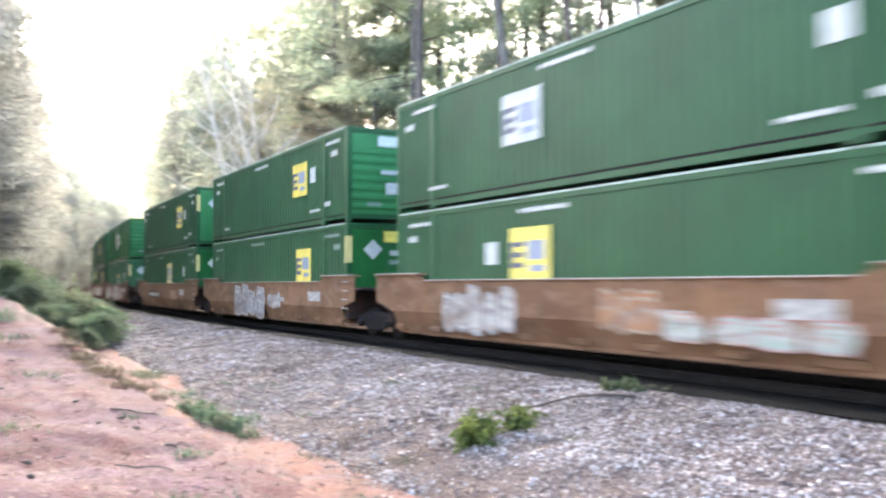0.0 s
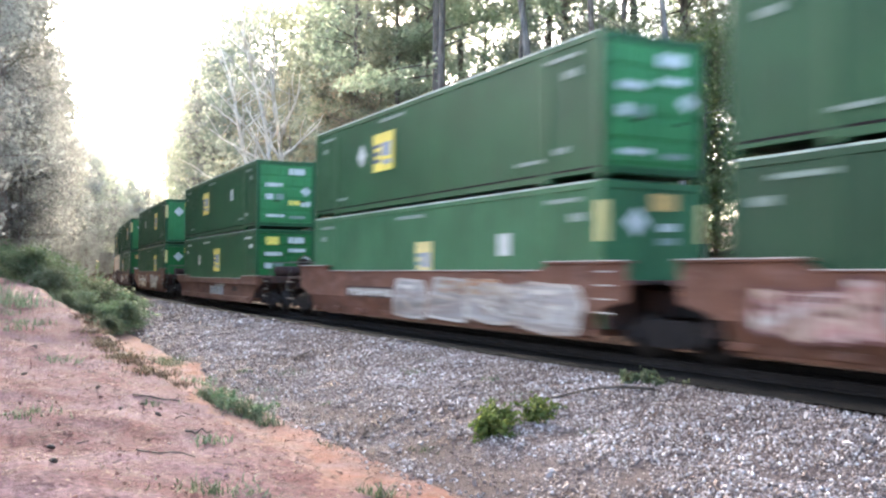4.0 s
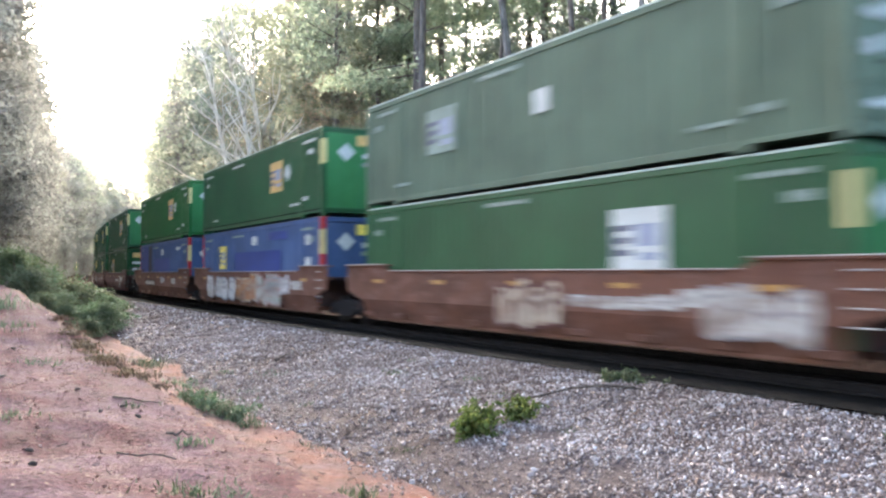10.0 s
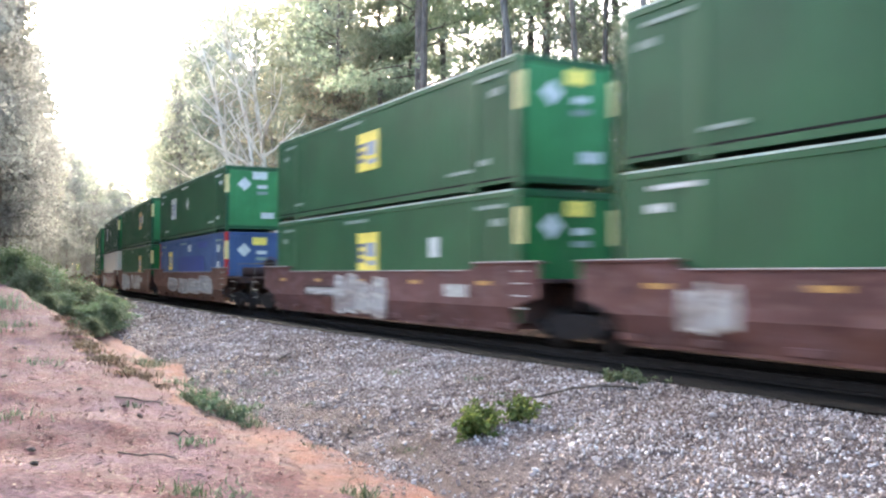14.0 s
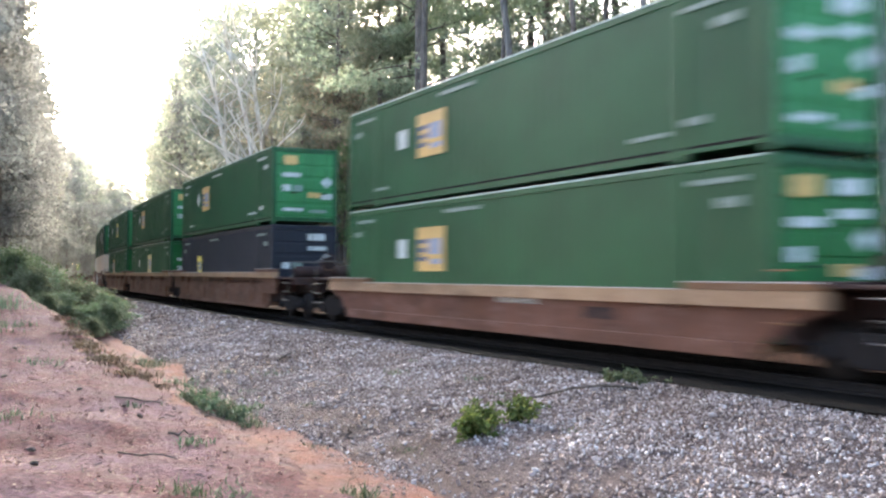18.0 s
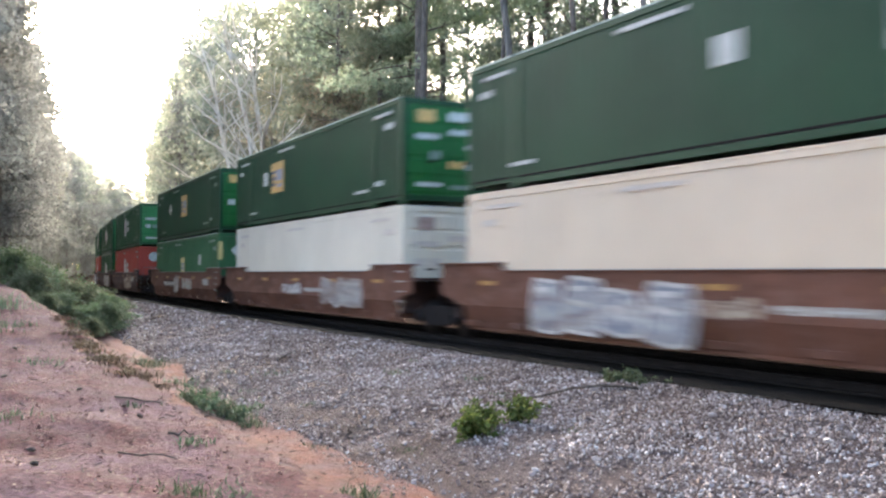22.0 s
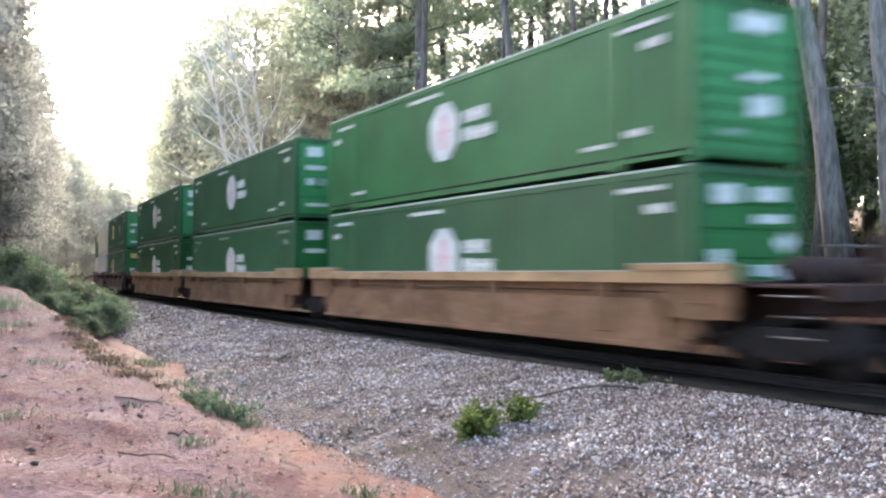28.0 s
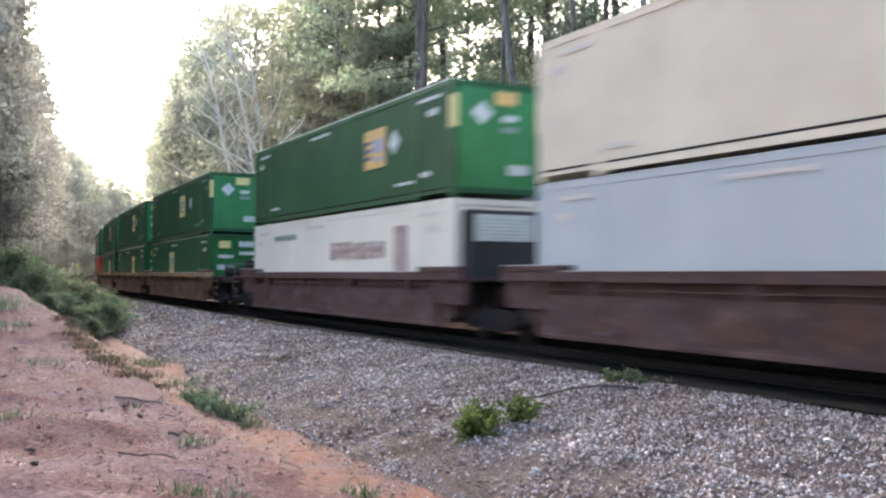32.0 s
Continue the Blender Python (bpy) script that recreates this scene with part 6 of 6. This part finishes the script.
for spec in ((20.8, 16.0, 24, 0.30, -9.0, "pale_bark"), (20.6, 14.4, 24, 0.22, -3.5, "pale_bark"), (20.2, 21.6, 20, 0.13, -6.5, "pale_bark"), (20.6, 26.6, 24, 0.14, -3.0, "bark"),
             (21.0, 30.6, 24, 0.20, -6.0, "pale_bark"), (22.0, 41.4, 26, 0.24, -1.0, "bark"), (25.5, 43.6, 25, 0.12, 0.5, "bark"), (22.8, 36.0, 24, 0.13, 1.5, "bark"),
             (24.0, 30.0, 24, 0.15, 1.0, "bark"), (23.5, 19.0, 24, 0.16, 2.0, "bark"), (27.0, 25.0, 24, 0.2, -2.0, "bark"), (26.0, 17.5, 24, 0.15, 3.0, "bark"), (30.0, 22.0, 24, 0.2, 0.0, "bark"),
             (24.5, 49.0, 26, 0.2, 1.5, "bark"), (23.0, 55.0, 26, 0.2, -1.0, "bark"), (22.0, 13.0, 22, 0.14, 2.0, "bark"), (25.0, 12.0, 22, 0.14, -2.0, "bark"), (29.0, 37.0, 24, 0.16, 1.0, "bark")):
    tall_trunk(*spec, seed=int(spec[1] * 10))


def bare_tree(n, y, height, seed):
    """A dead tree: bleached trunk and forked bare limbs."""
    rng = np.random.default_rng(seed)
    ob = new("dead_tree")
    z0 = ground_z(y, n - TRACK_X - (y - BEND_AT) ** 2 / (2 * BEND_R))
    ob.matrix_basis = Matrix.Translation((n, y, z0))
    tagged(ob, "bleached dead tree with bare forked limbs", "tree", "trees beside the track")
    spine = limb_path((0, 0, 0), 2.5, 1.45, height * 0.95, rng, 9, 0.05)
    part("trunk", make("trunk", *tube(spine, np.linspace(0.22, 0.04, 9), 8), True), M["dead_wood"], ob)
    for i in range(13):
        k = rng.uniform(0.35, 0.95)
        q = int(k * 8)
        a = spine[q] + (spine[min(q + 1, 8)] - spine[q]) * (k * 8 - q)
        L = height * rng.uniform(0.14, 0.34)
        pts = limb_path(a, rng.uniform(2.2, 4.6) if i % 3 else rng.uniform(0, 6.28), rng.uniform(0.5, 1.15), L, rng, 6, 0.1)
        limb = part("limb", make("limb", *tube(pts, np.linspace(0.09 * (1.1 - k) + 0.035, 0.02, 6), 6), True), M["dead_wood"], ob)
        for j in range(3):
            b = pts[rng.integers(2, 5)]
            tw = limb_path(b, rng.uniform(0, 6.28), rng.uniform(0.3, 1.1), L * 0.45, rng, 4, 0.12)
            part("twig", make("twig", *tube(tw, np.linspace(0.032, 0.014, 4), 5), True), M["dead_wood"], limb)


bare_tree(20.7, 63.0, 20.0, 5)
bare_tree(20.2, 57.0, 17.0, 8)
bare_tree(21.4, 70.0, 21.0, 11)


# ---- undergrowth, grass, sticks and litter near the track ----
def lie(s, off, dz=0.0):
    p, a = on_track(s, off)
    z = max(ground_z(s, off), bed_z(s, off) if -8.3 < off < 5 else -9.0)
    return Vector((p.x, p.y, z + dz))


def blades(rng, count, height, spread, width=0.012, droop=0.5):
    """Grass blades of two quads each, as an (n, 4, 3) array."""
    out = []
    for _ in range(count):
        b = np.array([rng.normal() * spread, rng.normal() * spread, -0.02])
        a = rng.uniform(0, 6.28)
        d = np.array([math.cos(a), math.sin(a), 0])
        w = np.array([-d[1], d[0], 0]) * width * rng.uniform(0.6, 1.3)
        h = height * rng.uniform(0.5, 1.15)
        m = b + d * h * 0.6 * rng.random() + (0, 0, h * 0.6)
        t = m + d * h * droop * rng.random() + (0, 0, h * rng.uniform(0.2, 0.5))
        out += [np.array([b - w, b + w, m + w * 0.8, m - w * 0.8]), np.array([m - w * 0.8, m + w * 0.8, t + w * 0.1, t - w * 0.1])]
    return np.array(out)


def grass_tuft(s, off, height, spread, count, seed, label="tuft of green grass on the clay bank", mat="grass"):
    rng = np.random.default_rng(seed)
    ob = put(new("grass_tuft", quads("grass_tuft", blades(rng, count, height, spread, 0.009, 1.0))), M[mat])
    ob.location = lie(s, off)
    tagged(ob, label, "grass", "grass tufts by the track", "stuff")


for i, (s, off, h, sp, n) in enumerate(((16.5, -8.22, 0.30, 0.15, 80), (15.9, -8.08, 0.26, 0.12, 60), (15.2, -7.97, 0.34, 0.09, 70), (14.6, -7.98, 0.22, 0.12, 40), (14.2, -8.0, 0.18, 0.12, 60), (9.0, -8.35, 0.18, 0.12, 90), (8.35, -10.35, 0.12, 0.20, 90), (8.2, -9.95, 0.10, 0.12, 50),
                                        (11.0, -9.65, 0.13, 0.10, 50), (14.2, -9.65, 0.12, 0.16, 50), (16.9, -4.0, 0.13, 0.16, 60), (14.6, -3.5, 0.09, 0.18, 40), (22.9, -7.9, 0.25, 0.3, 120), (20.0, -7.6, 0.2, 0.2, 70),
                                        (23.2, -10.9, 0.18, 0.35, 90), (24.4, -11.4, 0.22, 0.4, 90), (22.0, -11.3, 0.16, 0.35, 70), (12.6, -11.5, 0.14, 0.2, 60), (18.5, -10.6, 0.16, 0.25, 60), (26.5, -10.9, 0.5, 0.4, 160), (28.5, -11.6, 0.6, 0.5, 200), (19.8, -5.6, 0.1, 0.25, 40), (26, -7.2, 0.22, 0.3, 80))):
    grass_tuft(s, off, h, sp, n, 100 + i)


edge_rng = random.Random(40)
for i in range(34):
    at_s = 16.8 + 9.0 * i / 34 + edge_rng.uniform(-0.2, 0.2)
    grass_tuft(at_s, blend(CREST_OFF, at_s) + edge_rng.uniform(-0.1, 0.25), edge_rng.uniform(0.06, 0.14), 0.16, 110, 200 + i, "dry brown grass along the eroded edge of the bank", "dry_grass")


def leafy_weed(name, s, off, height, spread, count, seed, label, mat="brush_leaf", category="weed"):
    """A low weed: bent stems with small leaves."""
    rng = np.random.default_rng(seed)
    ob = new(name)
    ob.location = lie(s, off)
    tagged(ob, label, category, "weeds by the track")
    centres, stems = [], []
    for i in range(count):
        pts = limb_path((rng.normal() * spread * 0.35, rng.normal() * spread * 0.35, -0.02), rng.uniform(0, 6.28), rng.uniform(0.25, 1.35), height * rng.uniform(0.7, 1.3), rng, 5, 0.2)
        part("stem", make("stem", *tube(pts, np.linspace(0.009, 0.003, 5), 4)), M["stick"], ob)
        centres += pts[1:]
    part("foliage", quads("foliage", leaf_quads(centres, [height * 0.16] * len(centres), 14, 0.07, rng, 0.8, 0.6)), M[mat], ob)


leafy_weed("green_weed", 11.95, -2.0, 0.20, 0.9, 12, 1, "leafy green weed growing at the edge of the ballast")
leafy_weed("green_weed", 12.3, -2.1, 0.20, 0.7, 8, 11, "leafy green weed growing at the edge of the ballast")
leafy_weed("green_weed", 6.4, -2.9, 0.26, 0.5, 7, 2, "leafy green weeds sprouting from the ballast")
leafy_weed("green_weed", 5.1, -3.4, 0.32, 0.8, 9, 3, "leafy green weeds sprouting from the ballast")
leafy_weed("green_weed", 5.7, -2.3, 0.50, 0.2, 6, 4, "tall leafy weed at the edge of the ballast")
leafy_weed("green_weed", 4.7, -2.6, 0.40, 0.6, 8, 5, "leafy green weeds sprouting from the ballast")


for i, (s, off, h, sp, n) in enumerate(((16.7, -8.3, 0.36, 0.22, 6), (16.0, -8.12, 0.30, 0.2, 5), (15.25, -7.97, 0.44, 0.14, 6), (14.7, -7.95, 0.24, 0.16, 4))):
    leafy_weed("green_sprout", s, off, h, sp, n, 60 + i, "clump of upright green sprouts at the edge of the clay bank", "grass")


def fallen_branch():
    rng = np.random.default_rng(7)
    ob = new("fallen_branch")
    tagged(ob, "fallen limb with green leaves lying on the ballast", "branch")
    pts = [lie(s, o, z) for s, o, z in ((11.15, -5.6, 0.1), (11.7, -5.0, 0.13), (12.2, -4.5, 0.14), (12.1, -3.9, 0.1), (11.85, -3.45, 0.09), (11.5, -3.05, 0.05), (11.2, -2.7, 0.03))]
    stem = part("stem", make("stem", *tube(pts, np.linspace(0.012, 0.026, 7), 7), True), M["stick"], ob)
    for k, at, spread, count in ((0, (11.5, -5.36, 0.12), 0.11, 8), (1, (11.1, -5.72, 0.06), 0.12, 10), (2, (11.1, -5.0, 0.06), 0.08, 5), (3, (11.9, -4.3, 0.04), 0.05, 2)):
        base = lie(*at)
        centres = []
        for i in range(count):
            p = limb_path(base + Vector(rng.normal(size=3) * (spread * 0.6, spread * 0.6, 0.02)), rng.uniform(0, 6.28), rng.uniform(-0.05, 0.85), 0.26, rng, 5, 0.2)
            part("twig", make("twig", *tube(p, np.linspace(0.007, 0.003, 5), 4)), M["stick"], stem)
            centres += p
        part("foliage", quads("foliage", leaf_quads(centres, [0.045] * len(centres), 16, 0.075, rng, 0.9, 0.7)), M["branch_leaf"], ob)


fallen_branch()


def stick(ends, radius, seed, label, forks=0):
    rng = np.random.default_rng(seed)
    a, b = lie(*ends[0]), lie(*ends[1])
    pts = [a + (b - a) * (i / 5) + Vector(rng.normal(size=3) * 0.02) * (0 if i in (0, 5) else 1) for i in range(6)]
    ob = new("stick")
    tagged(ob, label, "stick", "sticks by the track")
    part("stem", make("stem", *tube(pts, np.linspace(radius, radius * 0.5, 6), 6), True), M["stick"], ob)
    for i in range(forks):
        p = limb_path(pts[2 + i % 3], rng.uniform(0, 6.28), 0.25, (b - a).length * 0.35, rng, 4)
        part("twig", make("twig", *tube(p, np.linspace(radius * 0.6, radius * 0.2, 4), 5)), M["stick"], ob)


stick(((21.8, -4.9, 0.04), (22.3, -4.25, 0.12)), 0.035, 1, "dark broken stick lying on the ballast")
stick(((12.6, -6.9, 0.03), (13.2, -6.2, 0.16)), 0.017, 2, "thin dry stick lying on the ballast", 2)
stick(((13.0, -6.8, -0.02), (13.0, -6.78, 0.16)), 0.03, 3, "weathered wooden stake standing in the ballast")
stick(((11.7, -9.75, 0.03), (11.6, -9.45, 0.05)), 0.018, 4, "short dark stick lying on the clay")
stick(((14.6, -9.9, 0.02), (14.2, -9.3, 0.03)), 0.016, 5, "thin twig lying on the clay")
stick(((15.7, -5.0, 0.03), (15.9, -4.5, 0.04)), 0.014, 6, "thin twig lying on the ballast")
stick(((16.5, -8.6, 0.03), (14.5, -8.25, 0.05)), 0.015, 8, "long thin dry branch lying along the bank edge", 2)
stick(((10.2, -10.6, 0.02), (9.7, -10.1, 0.03)), 0.012, 9, "thin twig lying on the clay")


def brush():
    """Cut brush heaped in the ditch."""
    rng = random.Random(5)
    first = build_tree("bush", 2.4, 31, 5200, "brush_leaf", "stick", "heap of cut leafy brush lying in the ditch", "brush_heap")
    tagged(first, category="brush", group="brush heaps in the ditch")
    spots = [(38.5, -6.6, 0.62), (36.0, -8.4, 0.50), (37.2, -7.5, 0.62), (40.5, -7.6, 0.85), (41.5, -6.4, 0.72), (43, -8.6, 0.95), (45, -7.0, 0.9), (48, -8.4, 1.0), (51, -7.0, 0.95), (55, -8.2, 1.05), (59, -7.2, 1.0), (63, -8.4, 1.1), (38, -9.4, 0.62), (40, -10.0, 0.7), (46, -10.2, 0.8), (67, -7.4, 1.0), (72, -8.4, 1.1), (78, -7.6, 1.0), (35.2, -7.6, 0.36), (44, -5.6, 0.6), (48, -5.8, 0.7), (34.4, -9.0, 0.34)]
    for i, (s, off, k) in enumerate(spots):
        m = Matrix.Translation(lie(s, off, -0.15)) @ pose(0, 0, 0, rng.uniform(-25, 25), rng.uniform(-25, 25), rng.uniform(0, 360)) @ Matrix.Diagonal((k * 1.85, k * 1.85, k * 0.92, 1))
        if i == 0:
            first.matrix_basis = m
        else:
            copy_thing(first, m).scale = (k * 1.85, k * 1.85, k * 0.92)


brush()


def litter_layer():
    """Needles, leaves and crumbs of clay on the bank."""
    rng = np.random.default_rng(9)
    flat = []
    for i in range(17000):
        s, off = rng.uniform(5, 30), rng.uniform(-14.5, -7.3)
        c = np.array(lie(s, off, 0.012))
        a = rng.uniform(0, 6.28)
        L, w = (rng.uniform(0.03, 0.09), 0.004) if rng.random() < 0.8 else (rng.uniform(0.012, 0.03), rng.uniform(0.008, 0.018))
        u = np.array([math.cos(a), math.sin(a), rng.normal() * 0.2]) * L
        v = np.array([-math.sin(a), math.cos(a), rng.normal() * 0.3]) * w
        flat.append([c - u, c + v, c + u, c - v])
    ob = put(new("fallen_litter", quads("fallen_litter", np.array(flat))), M["dry_leaf"])
    tagged(ob, "dry pine needles and fallen leaves scattered over the clay", "litter", kind="stuff")
    V, F = [], []
    for i in range(4500):
        s, off = rng.uniform(5, 28), rng.uniform(-14.0, -7.2)
        k = 0.006 + 0.02 * rng.random() ** 4
        v, f = stone_shape(rng, k)
        n = len(V)
        V += [tuple(q) for q in (v @ turn(rng).T + np.array(lie(s, off, k * 0.2)))]
        F += [tuple(j + n for j in q) for q in f]
    tagged(put(new("clay_crumbs", make("clay_crumbs", V, F)), M["clod"]), "crumbs of clay and pebbles scattered over the bank", "clods", kind="stuff")
    # pine cones and darker lumps
    me = make("pine_cone", *tube([(0, 0, 0), (0.02, 0, 0.02), (0.06, 0, 0.03), (0.09, 0, 0.03)], [0.010, 0.026, 0.022, 0.005], 8), True)
    for i in range(14):
        s, off = rng.uniform(8, 20), rng.uniform(-11.5, -7.0)
        c = put(new("pine_cone", me), M["stick"])
        c.matrix_basis = Matrix.Translation(lie(s, off, 0.01)) @ pose(0, 0, 0, 0, 0, rng.uniform(0, 360))
        tagged(c, "dark brown pine cone lying on the ground", "pine cone", "pine cones on the ground")


litter_layer()


def twig_litter():
    """Broken twigs scattered over stones and clay."""
    rng = np.random.default_rng(33)
    pieces = []
    for i in range(260):
        s, off = rng.uniform(7.5, 27), rng.uniform(-11.5, -2.7)
        a, L = rng.uniform(0, 6.28), rng.uniform(0.04, 0.15)
        p = lie(s, off, 0.02)
        ends = [p + Vector((math.cos(a) * L * k, math.sin(a) * L * k, 0.012 * rng.normal() + 0.01)) for k in (-0.5, 0.0, 0.5)]
        pieces.append(tube(ends, [0.005, 0.006, 0.003], 4))
    ob = put(new("twig_litter", make("twig_litter", *join(*pieces))), M["stick"])
    tagged(ob, "broken dark twigs scattered over the stones and clay", "twigs", kind="stuff")


twig_litter()
for i, (s, off) in enumerate(((17.5, -3.2), (19.0, -4.4), (13.2, -3.9), (15.8, -6.3), (18.3, -6.6), (11.3, -6.6), (10.2, -4.6), (21.5, -6.2), (12.4, -7.6))):
    grass_tuft(s, off, 0.07, 0.13, 45, 400 + i, "small green sprouts among the ballast stones")


def near_stones():
    """The largest loose stones, each by itself."""
    rng = np.random.default_rng(12)
    shapes = []
    for i in range(8):
        v, f = stone_shape(rng, 0.048)
        shapes.append(make("ballast_stone", v @ turn(rng).T, f))
    for i in range(150):
        s, off = rng.uniform(5.0, 13.5), rng.uniform(-7.4, -2.4)
        part("ballast_stone", shapes[i % 8], M["stone"], ballast_bed, "", Matrix.Translation(lie(s, off, 0.02)) @ pose(0, 0, 0, rng.uniform(0, 360), rng.uniform(0, 360), rng.uniform(0, 360)))


near_stones()


# ---- motion ----
def motions():
    """The train runs towards the camera at a steady pace, its wheels turning while they pass."""
    starts = {}
    for ob, c, z in MOVING:
        starts[ob.name] = c
        rows = []
        for t in range(0, 33):
            mid = c + LONG / 2 + SPEED * (16 - t)
            p, a = on_track(mid, 0.0, z)
            rows.append((float(t), Matrix.Translation(p) @ pose(0, 0, 0, 0, 0, -math.degrees(a)) @ Matrix.Translation((0, -LONG / 2, 0))))
        walk(ob, rows)
    step = 84.0  # degrees of turn in a thirtieth of a second
    for wheels, dy in WHEELSETS:
        y = starts[wheels.parent.parent.name] + wheels.parent.matrix_basis.translation.y + dy
        first = max(0, math.floor(30 * (16 - (95.0 - y) / SPEED)))
        last = min(960, math.ceil(30 * (16 - (4.0 - y) / SPEED)))
        if last - first < 3:
            continue
        rest = Matrix.Translation((0, dy, 0.42))
        rows = [(k / 30, rest @ pose(0, 0, 0, step * (k - first), 0, 0)) for k in range(first, last + 1)]
        if first > 0:
            rows.insert(0, (0.0, rows[0][1]))
        if last < 960:
            rows.append((32.0, rows[-1][1]))
        walk(wheels, rows)


motions()
